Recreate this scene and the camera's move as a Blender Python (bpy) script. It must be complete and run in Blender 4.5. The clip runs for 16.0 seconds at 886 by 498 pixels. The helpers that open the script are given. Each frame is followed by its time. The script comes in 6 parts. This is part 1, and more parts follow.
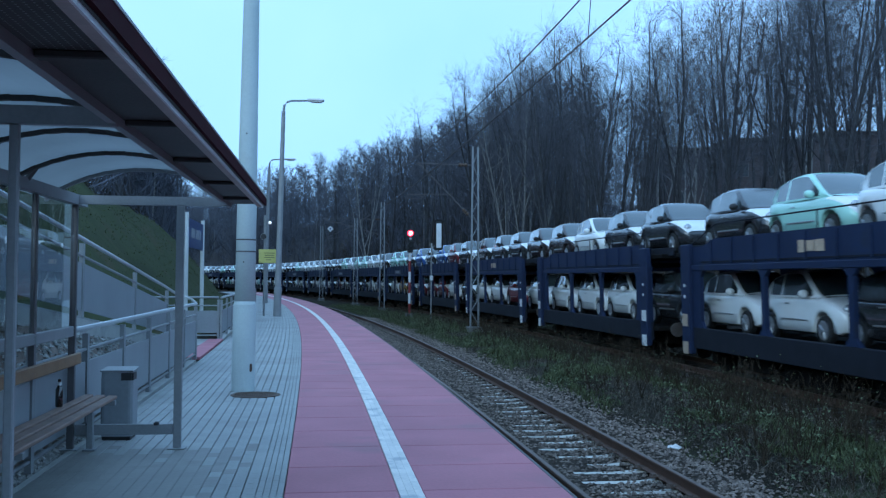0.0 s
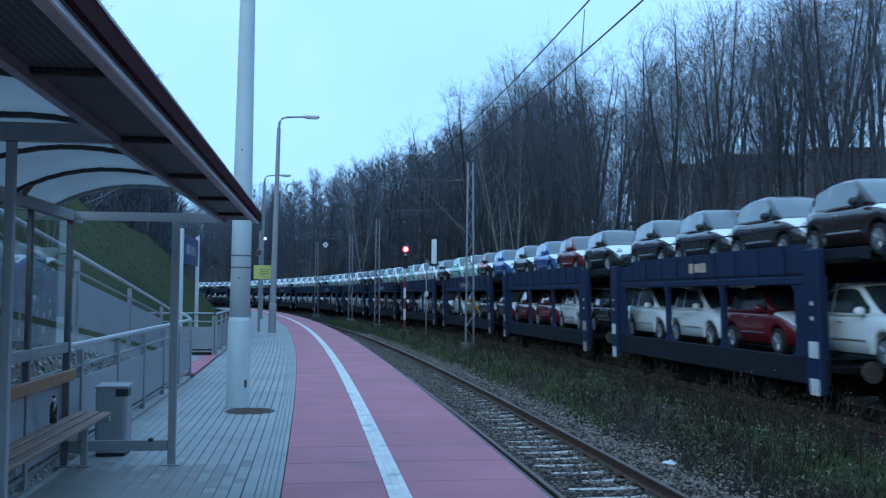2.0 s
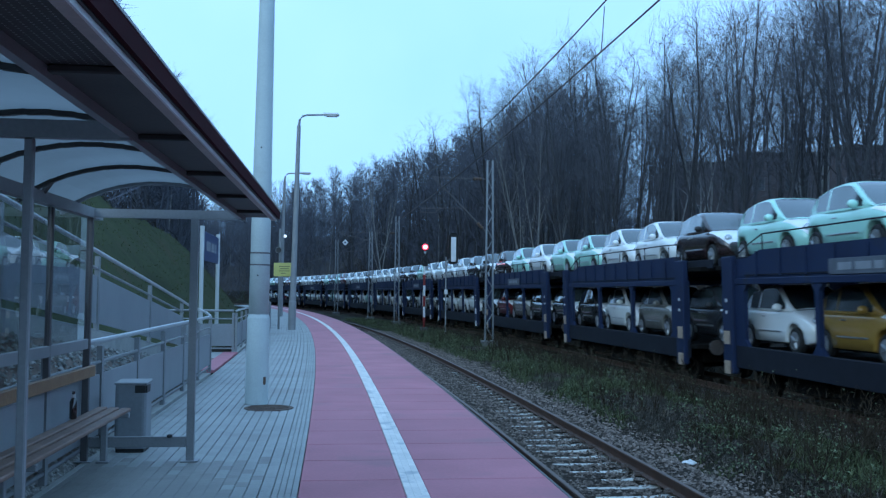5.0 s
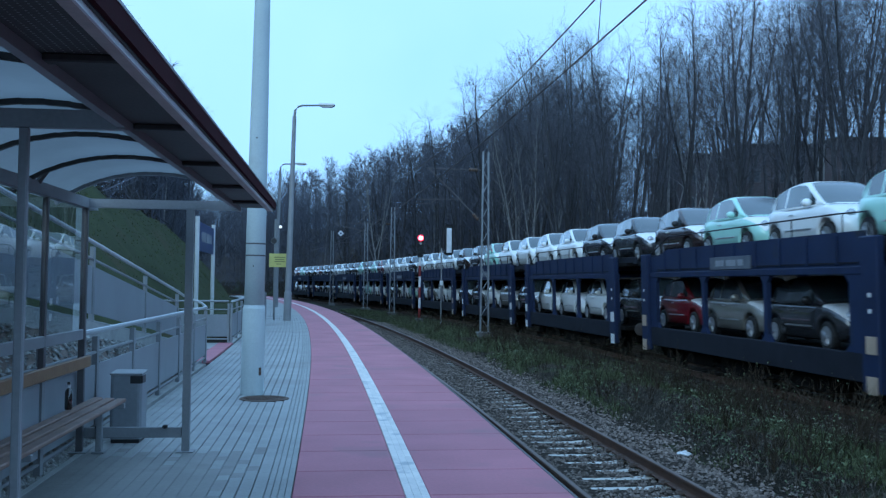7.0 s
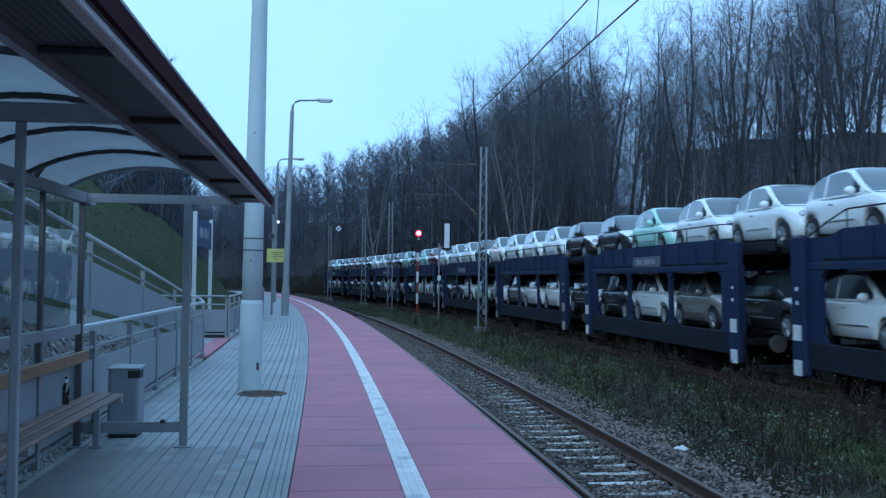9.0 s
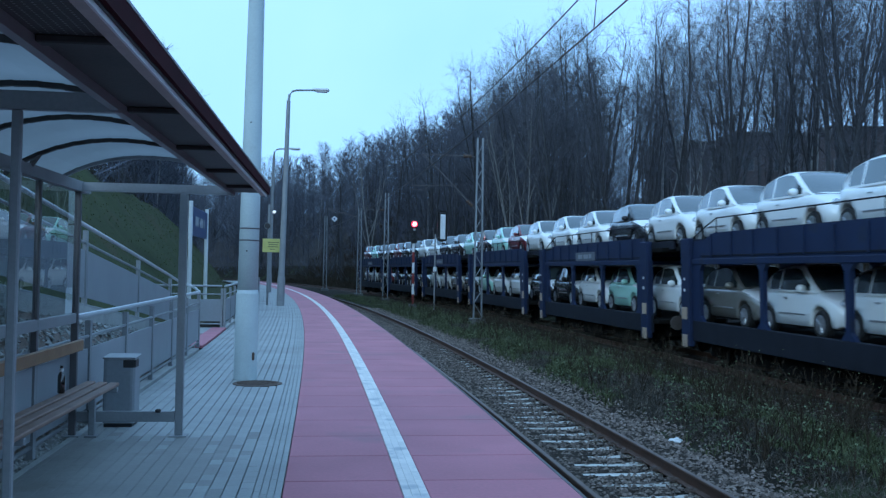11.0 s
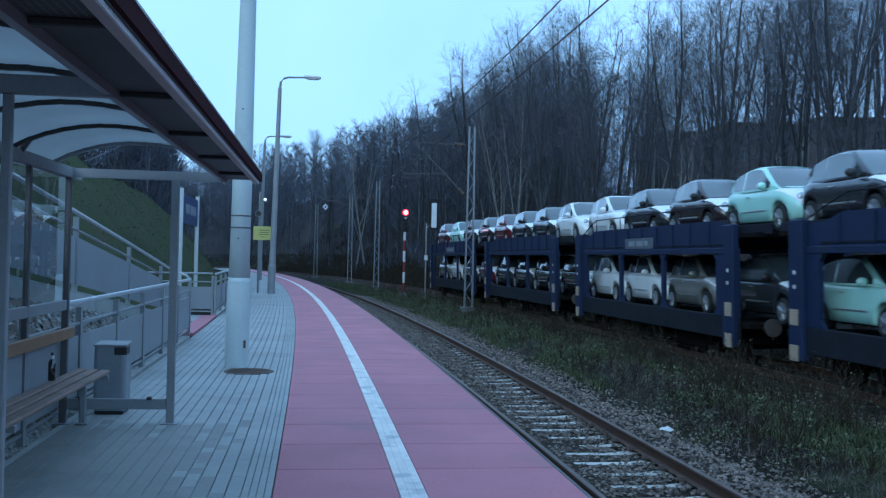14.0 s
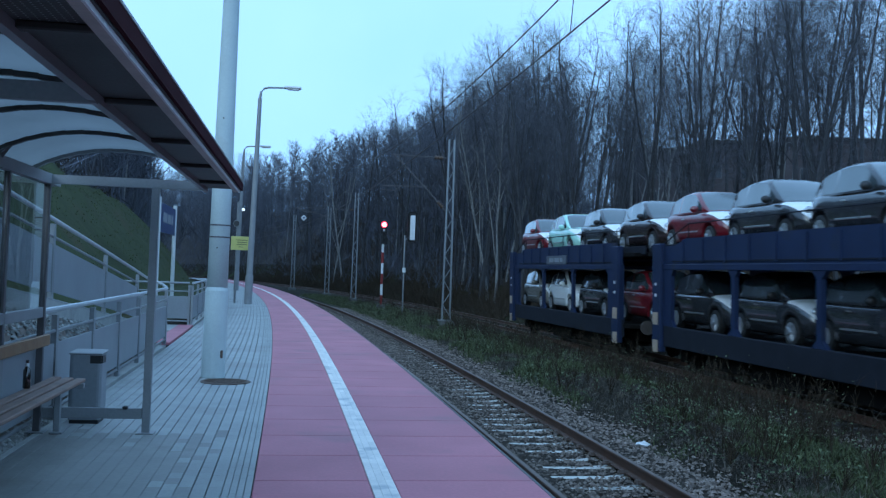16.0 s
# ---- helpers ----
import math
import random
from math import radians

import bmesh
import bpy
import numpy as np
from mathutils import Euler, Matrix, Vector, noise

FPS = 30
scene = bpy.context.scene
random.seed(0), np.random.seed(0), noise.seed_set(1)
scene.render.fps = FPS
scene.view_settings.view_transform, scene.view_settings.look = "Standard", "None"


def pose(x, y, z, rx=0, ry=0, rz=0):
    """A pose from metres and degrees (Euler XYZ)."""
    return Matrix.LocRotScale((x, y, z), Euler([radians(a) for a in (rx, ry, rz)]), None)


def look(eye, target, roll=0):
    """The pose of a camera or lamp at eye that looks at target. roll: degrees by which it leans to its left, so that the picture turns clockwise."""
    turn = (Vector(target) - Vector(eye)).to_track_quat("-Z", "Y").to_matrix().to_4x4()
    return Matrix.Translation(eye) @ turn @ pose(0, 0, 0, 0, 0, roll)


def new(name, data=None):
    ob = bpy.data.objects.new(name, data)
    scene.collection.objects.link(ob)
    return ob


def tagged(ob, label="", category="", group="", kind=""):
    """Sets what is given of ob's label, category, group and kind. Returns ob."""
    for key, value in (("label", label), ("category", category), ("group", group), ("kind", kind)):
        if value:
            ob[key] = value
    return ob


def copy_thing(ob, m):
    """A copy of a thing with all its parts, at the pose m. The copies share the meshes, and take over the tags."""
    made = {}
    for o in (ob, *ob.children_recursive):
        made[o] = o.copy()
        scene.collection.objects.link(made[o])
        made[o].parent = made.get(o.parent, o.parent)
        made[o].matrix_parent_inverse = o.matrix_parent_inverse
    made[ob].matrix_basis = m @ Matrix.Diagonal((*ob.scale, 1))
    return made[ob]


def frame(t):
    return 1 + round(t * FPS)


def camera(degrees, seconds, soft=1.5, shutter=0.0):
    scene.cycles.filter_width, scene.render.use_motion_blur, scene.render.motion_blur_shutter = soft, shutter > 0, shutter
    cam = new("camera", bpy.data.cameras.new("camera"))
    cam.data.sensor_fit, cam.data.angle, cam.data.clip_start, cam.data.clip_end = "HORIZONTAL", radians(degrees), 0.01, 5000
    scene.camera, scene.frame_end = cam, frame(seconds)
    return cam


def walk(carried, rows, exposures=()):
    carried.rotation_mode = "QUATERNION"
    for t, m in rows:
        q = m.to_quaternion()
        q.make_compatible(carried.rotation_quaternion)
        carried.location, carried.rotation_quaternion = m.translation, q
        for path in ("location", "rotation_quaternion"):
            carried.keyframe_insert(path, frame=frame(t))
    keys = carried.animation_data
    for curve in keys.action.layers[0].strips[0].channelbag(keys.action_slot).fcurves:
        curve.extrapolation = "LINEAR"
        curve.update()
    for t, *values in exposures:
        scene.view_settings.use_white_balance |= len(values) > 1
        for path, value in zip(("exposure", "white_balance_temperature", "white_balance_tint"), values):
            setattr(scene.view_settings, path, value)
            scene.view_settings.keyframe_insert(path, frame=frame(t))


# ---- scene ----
# The camera is hand-held on the platform: it turns and sways a few centimetres.
cam = camera(50.0, 16.0, soft=1.3, shutter=0.28)
# seconds, turn, tilt and roll in degrees, and the eye
TURNS = [
    (0, -0.043, 1.851, -0.419, -0.021, -0.000, 1.705),
    (0.5, -0.397, 2.055, -0.396, -0.023, 0.003, 1.703),
    (1, -0.870, 2.265, -0.479, -0.021, -0.004, 1.705),
    (1.5, -1.171, 2.486, -0.423, -0.017, -0.022, 1.703),
    (2, -0.329, 2.812, -0.373, -0.014, -0.034, 1.703),
    (2.5, 0.111, 2.952, -0.264, -0.008, -0.035, 1.703),
    (3, 0.514, 2.966, -0.460, -0.002, -0.032, 1.702),
    (3.5, 0.819, 2.892, -0.579, 0.003, -0.027, 1.703),
    (4, 1.003, 2.813, -0.500, 0.006, -0.020, 1.703),
    (6.5, 0.581, 2.295, -0.652, -0.003, -0.003, 1.702),
    (7, 0.579, 2.142, -0.654, -0.003, -0.001, 1.702),
    (7.5, 0.489, 2.130, -0.707, -0.002, 0.000, 1.700),
    (8, 0.622, 2.039, -1.073, 0.000, 0.001, 1.700),
    (8.5, 0.621, 1.927, -0.997, 0.001, 0.002, 1.699),
    (9, 0.448, 1.862, -0.676, -0.001, 0.002, 1.697),
    (11.5, 0.186, 1.254, -1.096, -0.011, 0.012, 1.700),
    (12, 0.329, 1.218, -1.144, -0.013, 0.019, 1.699),
    (12.5, 0.269, 0.940, -1.237, -0.015, 0.024, 1.698),
    (13, 0.070, 0.774, -1.202, -0.019, 0.032, 1.699),
    (13.5, -0.172, 0.711, -1.179, -0.027, 0.036, 1.698),
    (14, -0.383, 0.649, -1.284, -0.033, 0.036, 1.696),
    (14.5, -0.660, 0.888, -1.367, -0.035, 0.034, 1.693),
    (15, -1.067, 1.195, -1.292, -0.038, 0.029, 1.688),
    (15.5, -1.421, 1.425, -1.533, -0.048, 0.026, 1.688),
    (16, -1.739, 1.462, -2.034, -0.062, 0.029, 1.687),
]
walk(cam, [(t, pose(x, y, z, 90 + p, r, turn)) for t, turn, p, r, x, y, z in TURNS])

# ---- world and light: a blue overcast dusk ----
world = bpy.data.worlds.new("dusk_sky")
scene.world = world
world.use_nodes = True
wn, wl = world.node_tree.nodes, world.node_tree.links
sky = wn.new("ShaderNodeTexSky")
sky.sky_type, sky.sun_disc = "NISHITA", False
sky.sun_elevation, sky.sun_rotation = radians(22), radians(210)
sky_level = wn.new("ShaderNodeVectorMath")
sky_level.operation = "SCALE"
sky_level.inputs["Scale"].default_value = 0.10
cloud_noise = wn.new("ShaderNodeTexNoise")
cloud_noise.inputs["Scale"].default_value = 2.2
cloud_noise.inputs["Detail"].default_value = 5
cloud_ramp = wn.new("ShaderNodeValToRGB")
cloud_ramp.color_ramp.elements[0].position, cloud_ramp.color_ramp.elements[0].color = 0.3, (0.43, 0.92, 1.58, 1)
cloud_ramp.color_ramp.elements[1].position, cloud_ramp.color_ramp.elements[1].color = 0.75, (0.58, 1.09, 1.86, 1)
cloud_mix = wn.new("ShaderNodeMix")
cloud_mix.data_type = "RGBA"
cloud_mix.inputs["Factor"].default_value = 0.9
wl.new(sky.outputs["Color"], sky_level.inputs[0])
wl.new(cloud_noise.outputs["Fac"], cloud_ramp.inputs["Fac"])
wl.new(sky_level.outputs[0], cloud_mix.inputs["A"])
wl.new(cloud_ramp.outputs["Color"], cloud_mix.inputs["B"])
wl.new(cloud_mix.outputs["Result"], wn["Background"].inputs["Color"])
wn["Background"].inputs["Strength"].default_value = 1.0
sun = new("sun", bpy.data.lights.new("sun", "SUN"))
sun.data.energy, sun.data.angle, sun.data.color = 1.0, radians(40), (0.61, 0.86, 1.0)
sun.matrix_world = look((0, 0, 50), (61, 107, 0))


# ---- materials ----
def material(name, a, b=None, rough=0.7, metal=0.0, scale=8.0, fine=60.0, bump=0.15, coat=0.0, island=0.0, wear=None, coat_rough=0.05, spec=0.5, placed=False):
    """Principled surface: two colours by coarse noise, fine grain in roughness and bump."""
    m = bpy.data.materials.new(name)
    m.use_nodes = True
    n, l = m.node_tree.nodes, m.node_tree.links
    p = n["Principled BSDF"]
    b = b or tuple(c * 0.75 for c in a)
    tc = n.new("ShaderNodeNewGeometry" if placed else "ShaderNodeTexCoord")
    where = tc.outputs["Position" if placed else "Object"]
    coarse, grain = n.new("ShaderNodeTexNoise"), n.new("ShaderNodeTexNoise")
    for q, s in ((coarse, scale), (grain, fine)):
        q.inputs["Scale"].default_value, q.inputs["Detail"].default_value = s, 6
        l.new(where, q.inputs["Vector"])
    ramp = n.new("ShaderNodeValToRGB")
    ramp.color_ramp.elements[0].position, ramp.color_ramp.elements[0].color = 0.35, (*b, 1)
    ramp.color_ramp.elements[1].position, ramp.color_ramp.elements[1].color = 0.65, (*a, 1)
    mixf = n.new("ShaderNodeMath")
    mixf.operation = "MULTIPLY_ADD"
    mixf.inputs[1].default_value, mixf.inputs[2].default_value = 0.45, 0.0
    l.new(grain.outputs["Fac"], mixf.inputs[0])
    add = n.new("ShaderNodeMath")
    add.operation = "MULTIPLY_ADD"
    add.inputs[1].default_value = 0.55
    l.new(coarse.outputs["Fac"], add.inputs[0])
    l.new(mixf.outputs[0], add.inputs[2])
    l.new(add.outputs[0], ramp.inputs["Fac"])
    out = ramp.outputs["Color"]
    if island:
        info, geom = n.new("ShaderNodeObjectInfo"), n.new("ShaderNodeNewGeometry")
        s = n.new("ShaderNodeMath")
        s.operation = "ADD"
        l.new(info.outputs["Random"], s.inputs[0])
        l.new(geom.outputs["Random Per Island"], s.inputs[1])
        fr = n.new("ShaderNodeMath")
        fr.operation = "FRACT"
        l.new(s.outputs[0], fr.inputs[0])
        mr = n.new("ShaderNodeMapRange")
        mr.inputs["To Min"].default_value, mr.inputs["To Max"].default_value = 1 - island, 1 + island
        l.new(fr.outputs[0], mr.inputs["Value"])
        hsv = n.new("ShaderNodeHueSaturation")
        l.new(mr.outputs["Result"], hsv.inputs["Value"])
        l.new(out, hsv.inputs["Color"])
        out = hsv.outputs["Color"]
    if wear:
        big = n.new("ShaderNodeTexNoise")
        big.inputs["Scale"].default_value, big.inputs["Detail"].default_value = wear[1], 8
        l.new(where, big.inputs["Vector"])
        wr = n.new("ShaderNodeMapRange")
        wr.inputs["From Min"].default_value, wr.inputs["From Max"].default_value = wear[2], wear[2] + 0.12
        l.new(big.outputs["Fac"], wr.inputs["Value"])
        mx = n.new("ShaderNodeMix")
        mx.data_type = "RGBA"
        l.new(wr.outputs["Result"], mx.inputs["Factor"])
        l.new(out, mx.inputs["A"])
        mx.inputs["B"].default_value = (*wear[0], 1)
        out = mx.outputs["Result"]
    l.new(out, p.inputs["Base Color"])
    rr = n.new("ShaderNodeMapRange")
    rr.inputs["To Min"].default_value, rr.inputs["To Max"].default_value = max(rough - 0.12, 0.02), min(rough + 0.12, 1)
    l.new(grain.outputs["Fac"], rr.inputs["Value"])
    l.new(rr.outputs["Result"], p.inputs["Roughness"])
    p.inputs["Metallic"].default_value = metal
    p.inputs["Specular IOR Level"].default_value = spec
    p.inputs["Coat Weight"].default_value, p.inputs["Coat Roughness"].default_value = coat, coat_rough
    if bump:
        bp = n.new("ShaderNodeBump")
        bp.inputs["Strength"].default_value, bp.inputs["Distance"].default_value = bump, 0.02
        l.new(grain.outputs["Fac"], bp.inputs["Height"])
        l.new(bp.outputs["Normal"], p.inputs["Normal"])
    return m


def glowing(name, colour, strength):
    m = bpy.data.materials.new(name)
    m.use_nodes = True
    p = m.node_tree.nodes["Principled BSDF"]
    p.inputs["Base Color"].default_value = (*colour, 1)
    p.inputs["Emission Color"].default_value = (*colour, 1)
    p.inputs["Emission Strength"].default_value = strength
    return m


def clear_glass(name, tint, rough=0.0):
    m = bpy.data.materials.new(name)
    m.use_nodes = True
    p = m.node_tree.nodes["Principled BSDF"]
    p.inputs["Base Color"].default_value = (*tint, 1)
    p.inputs["Transmission Weight"].default_value = 1.0
    p.inputs["Roughness"].default_value, p.inputs["IOR"].default_value = rough, 1.45
    return m


M_RED = material("red_concrete", (0.53, 0.184, 0.222), (0.41, 0.140, 0.17), rough=0.75, scale=0.9, fine=28, bump=0.1, island=0.05, wear=((0.37, 0.155, 0.18), 0.7, 0.58), placed=True)
M_WHITE_LINE = material("white_line_tiles", (0.84, 0.77, 0.71), (0.66, 0.61, 0.57), rough=0.6, scale=5, fine=40, bump=0.1, island=0.06, wear=((0.46, 0.45, 0.45), 3.0, 0.55), placed=True)
M_PAVE = material("grey_paving", (0.352, 0.357, 0.345), (0.262, 0.267, 0.258), rough=0.65, scale=0.9, fine=30, bump=0.15, island=0.05, wear=((0.255, 0.25, 0.235), 0.5, 0.56), placed=True)
M_PAVESHELTER = material("dark_shelter_paving", (0.27, 0.265, 0.25), (0.18, 0.177, 0.166), rough=0.6, scale=1.3, fine=25, bump=0.12, island=0.03, wear=((0.175, 0.165, 0.15), 1.0, 0.56), placed=True)
M_JOINT = material("dark_joint_sand", (0.12, 0.12, 0.115), (0.075, 0.075, 0.072), rough=0.95, scale=10)
M_CONCRETE = material("concrete", (0.42, 0.42, 0.40), (0.30, 0.30, 0.29), rough=0.8, scale=2.5, fine=50, bump=0.2, wear=((0.25, 0.25, 0.24), 1.2, 0.6))
M_EDGE = material("dark_edge_concrete", (0.15, 0.145, 0.14), (0.09, 0.088, 0.085), rough=0.85, scale=4, fine=50, bump=0.2)
M_POLE = material("pale_concrete_pole", (0.52, 0.60, 0.60), (0.43, 0.50, 0.51), rough=0.75, scale=2.0, fine=45, bump=0.12, wear=((0.33, 0.34, 0.34), 1.0, 0.6))
M_SLEEPER = material("sleeper_concrete", (0.60, 0.57, 0.53), (0.44, 0.41, 0.375), rough=0.85, scale=5, fine=50, bump=0.3, island=0.10)
M_DARKTIE = material("dark_sleeper", (0.06, 0.055, 0.05), (0.035, 0.03, 0.028), rough=0.9, scale=5, bump=0.3)
M_RAIL = material("rusty_rail", (0.10, 0.046, 0.028), (0.06, 0.03, 0.02), rough=0.7, scale=4, bump=0.15)
M_RAILTOP = material("worn_rail_head", (0.18, 0.12, 0.095), (0.11, 0.075, 0.06), rough=0.5, metal=0.5, scale=3, bump=0.03)
M_BALLAST = material("ballast_stone", (0.235, 0.19, 0.165), (0.085, 0.067, 0.058), rough=0.9, scale=6, bump=0.3, island=0.6, spec=0.08)
M_SHOULDER = material("washed_shoulder_stone", (0.25, 0.20, 0.175), (0.105, 0.084, 0.074), rough=0.9, scale=6, bump=0.3, island=0.6, spec=0.08)
M_BALLAST_BED = material("ballast_bed", (0.06, 0.047, 0.038), (0.026, 0.021, 0.017), rough=0.95, scale=14, fine=45, bump=1.0, spec=0.08)
M_SOIL = material("weedy_soil", (0.026, 0.020, 0.013), (0.012, 0.010, 0.007), rough=0.95, scale=0.8, fine=12, bump=0.8, wear=((0.04, 0.055, 0.022), 0.35, 0.56), spec=0.08)
M_GRASS = material("green_grass", (0.102, 0.116, 0.058), (0.056, 0.064, 0.033), rough=0.85, scale=1, bump=0.0, island=0.45, spec=0.08)
M_BANK = material("grassy_bank", (0.056, 0.069, 0.029), (0.034, 0.040, 0.019), rough=0.9, scale=0.9, fine=9, bump=0.7, wear=((0.062, 0.056, 0.030), 0.6, 0.52), spec=0.08)
M_LITTER = material("leaf_litter", (0.072, 0.064, 0.062), (0.038, 0.034, 0.035), rough=0.95, scale=0.6, fine=6, bump=0.8, spec=0.08)
M_LEAFWEED = material("leafy_weed", (0.150, 0.178, 0.105), (0.062, 0.074, 0.045), rough=0.8, scale=2, bump=0.0, island=0.55, spec=0.08)
M_BANKGRASS = material("bank_grass", (0.098, 0.112, 0.048), (0.062, 0.070, 0.032), rough=0.85, scale=1, bump=0.0, island=0.4, spec=0.08)
M_DRYWEED = material("dry_weed", (0.136, 0.114, 0.092), (0.056, 0.047, 0.039), rough=0.9, scale=3, bump=0.0, island=0.55, spec=0.08)
M_STEMS = material("dark_stems", (0.06, 0.045, 0.032), (0.04, 0.03, 0.022), rough=0.9, scale=3, bump=0.0, island=0.4, spec=0.08)
M_BARK = material("dark_bark", (0.054, 0.054, 0.060), (0.028, 0.028, 0.031), rough=0.95, scale=5, fine=25, bump=0.5, island=0.3)
M_BIRCH = material("birch_bark", (0.33, 0.325, 0.315), (0.09, 0.085, 0.085), rough=0.85, scale=6, fine=20, bump=0.2)
# far wood only: bluish distance haze is mixed into these bark and twig colours
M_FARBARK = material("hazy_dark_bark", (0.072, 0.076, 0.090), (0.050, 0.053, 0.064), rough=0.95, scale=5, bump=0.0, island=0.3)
M_HAZETWIG = material("grey_twigs", (0.096, 0.103, 0.130), (0.072, 0.078, 0.100), rough=0.95, scale=2, bump=0.0, island=0.12)
M_TWIG = material("twigs", (0.104, 0.106, 0.124), (0.068, 0.069, 0.083), rough=0.95, scale=2, bump=0.0, island=0.25)
M_STEEL = material("galvanised_steel", (0.30, 0.31, 0.32), (0.22, 0.23, 0.24), rough=0.45, metal=0.55, scale=5, fine=40, bump=0.04)
M_HANDRAIL = material("pale_handrail", (0.50, 0.52, 0.54), (0.40, 0.42, 0.44), rough=0.4, metal=0.4, scale=5, bump=0.02)
M_GREYPAINT = material("grey_painted_steel", (0.27, 0.28, 0.29), (0.21, 0.22, 0.23), rough=0.5, scale=3, fine=40, bump=0.04, wear=((0.16, 0.16, 0.16), 2.5, 0.66))
M_PANEL = material("grey_rail_panel", (0.27, 0.29, 0.31), (0.22, 0.235, 0.25), rough=0.5, scale=1.5, fine=30, bump=0.04)
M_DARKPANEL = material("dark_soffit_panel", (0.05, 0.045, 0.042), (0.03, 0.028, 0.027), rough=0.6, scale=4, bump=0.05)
M_DARKPOST = material("brown_grey_post", (0.12, 0.11, 0.115), (0.085, 0.08, 0.085), rough=0.5, scale=3, bump=0.04)
M_FASCIA = material("brown_fascia", (0.050, 0.014, 0.018), (0.034, 0.010, 0.013), spec=0.03, rough=0.8, scale=3, bump=0.03)
M_WOOD = material("bench_wood", (0.30, 0.165, 0.085), (0.20, 0.10, 0.05), rough=0.55, scale=4, fine=30, bump=0.15)
M_WOODGREY = material("weathered_bench_slat", (0.29, 0.175, 0.135), (0.17, 0.10, 0.08), rough=0.6, scale=4, fine=30, bump=0.2)
M_FILM = material("white_protective_film", (0.86, 0.87, 0.88), (0.78, 0.79, 0.80), rough=0.35, scale=5, fine=25, bump=0.08)
M_BLACK = material("black_plastic", (0.02, 0.02, 0.022), rough=0.5, scale=5, bump=0.05)
M_RUBBER = material("tyre_rubber", (0.018, 0.018, 0.019), rough=0.8, scale=5, bump=0.1)
M_RIM = material("alloy_rim", (0.55, 0.56, 0.58), (0.45, 0.46, 0.48), rough=0.3, metal=0.8, scale=5, bump=0.0)
M_WAGON = material("blue_wagon_paint", (0.0125, 0.026, 0.070), (0.009, 0.016, 0.044), spec=0.25, rough=0.62, scale=0.9, fine=14, bump=0.08, wear=((0.022, 0.022, 0.026), 0.9, 0.6))
M_WAGONDARK = material("sooty_wagon_steel", (0.015, 0.0175, 0.027), (0.009, 0.010, 0.015), spec=0.2, rough=0.75, scale=2, bump=0.1)
M_BUFFER = material("scuffed_buffer_steel", (0.105, 0.088, 0.082), (0.06, 0.05, 0.046), rough=0.6, metal=0.2, scale=5, bump=0.05)
# near-black: the shade under and inside the wagons is put into this colour
M_UNDER = material("shaded_wagon_underside", (0.010, 0.009, 0.008), (0.006, 0.005, 0.005), spec=0.1, rough=0.95, scale=3, bump=0.1)
M_STRIPE = material("pale_reflective_block", (0.46, 0.34, 0.25), (0.33, 0.24, 0.18), rough=0.5, scale=5, bump=0.03)
M_STRIPEW = material("white_reflective_block", (0.70, 0.70, 0.70), (0.5, 0.5, 0.5), rough=0.5, scale=5, bump=0.03)
M_PLATE = material("faded_wagon_plate", (0.11, 0.125, 0.15), (0.07, 0.08, 0.10), rough=0.6, scale=5, bump=0.03)
M_CREAM = material("cream_wagon_lettering", (0.55, 0.40, 0.29), (0.40, 0.29, 0.21), rough=0.6, scale=6, bump=0.02)
M_OLIVE = material("faded_sign_lettering", (0.16, 0.16, 0.07), rough=0.6, scale=5, bump=0.0)
M_BARS = material("plate_lettering", (0.26, 0.28, 0.31), rough=0.6, scale=5, bump=0.0)
M_WIRE = material("overhead_wire", (0.05, 0.04, 0.04), rough=0.5, metal=0.5, scale=5, bump=0.0)
M_YELLOW = material("yellow_sign", (0.55, 0.52, 0.17), (0.47, 0.44, 0.13), rough=0.5, scale=5, bump=0.0)
M_BLUESIGN = material("blue_sign", (0.03, 0.06, 0.16), (0.025, 0.05, 0.13), rough=0.4, scale=5, bump=0.0)
M_WHITEPAINT = material("white_paint", (0.72, 0.73, 0.74), (0.6, 0.61, 0.62), rough=0.5, scale=4, bump=0.02)
M_REDPAINT = material("red_paint", (0.25, 0.02, 0.02), (0.18, 0.015, 0.015), rough=0.5, scale=4, bump=0.02)
M_EAVE = material("brown_grey_eave_rail", (0.46, 0.40, 0.37), (0.33, 0.29, 0.27), rough=0.6, scale=4, fine=30, bump=0.05)
M_RUST = material("rusty_iron", (0.12, 0.075, 0.055), (0.075, 0.05, 0.04), rough=0.8, scale=6, bump=0.2)
M_STONE = material("rubble_stone", (0.36, 0.36, 0.34), (0.18, 0.18, 0.17), rough=0.9, scale=4, bump=0.3, island=0.4)
M_BOTTLE = material("brown_glass_bottle", (0.02, 0.012, 0.01), rough=0.1, scale=4, bump=0.0, coat=1.0)
M_BRICK = material("dim_brick_wall", (0.060, 0.047, 0.050), (0.042, 0.034, 0.037), rough=0.9, scale=0.4, bump=0.1)
M_ROOF = material("dark_roof", (0.035, 0.03, 0.032), rough=0.8, scale=1, bump=0.1)
M_LAMP_GLASS = material("lamp_diffuser", (0.6, 0.62, 0.62), (0.5, 0.52, 0.52), rough=0.3, scale=3, bump=0.0)
M_CARGLASS = material("dark_car_glass", (0.042, 0.057, 0.061), (0.036, 0.049, 0.053), spec=1.0, rough=0.06, scale=3, bump=0.0, coat=1.0)
M_HEADLIGHT = material("headlamp_glass", (0.5, 0.52, 0.55), (0.4, 0.42, 0.45), rough=0.15, metal=0.4, scale=3, bump=0.0, coat=1.0)
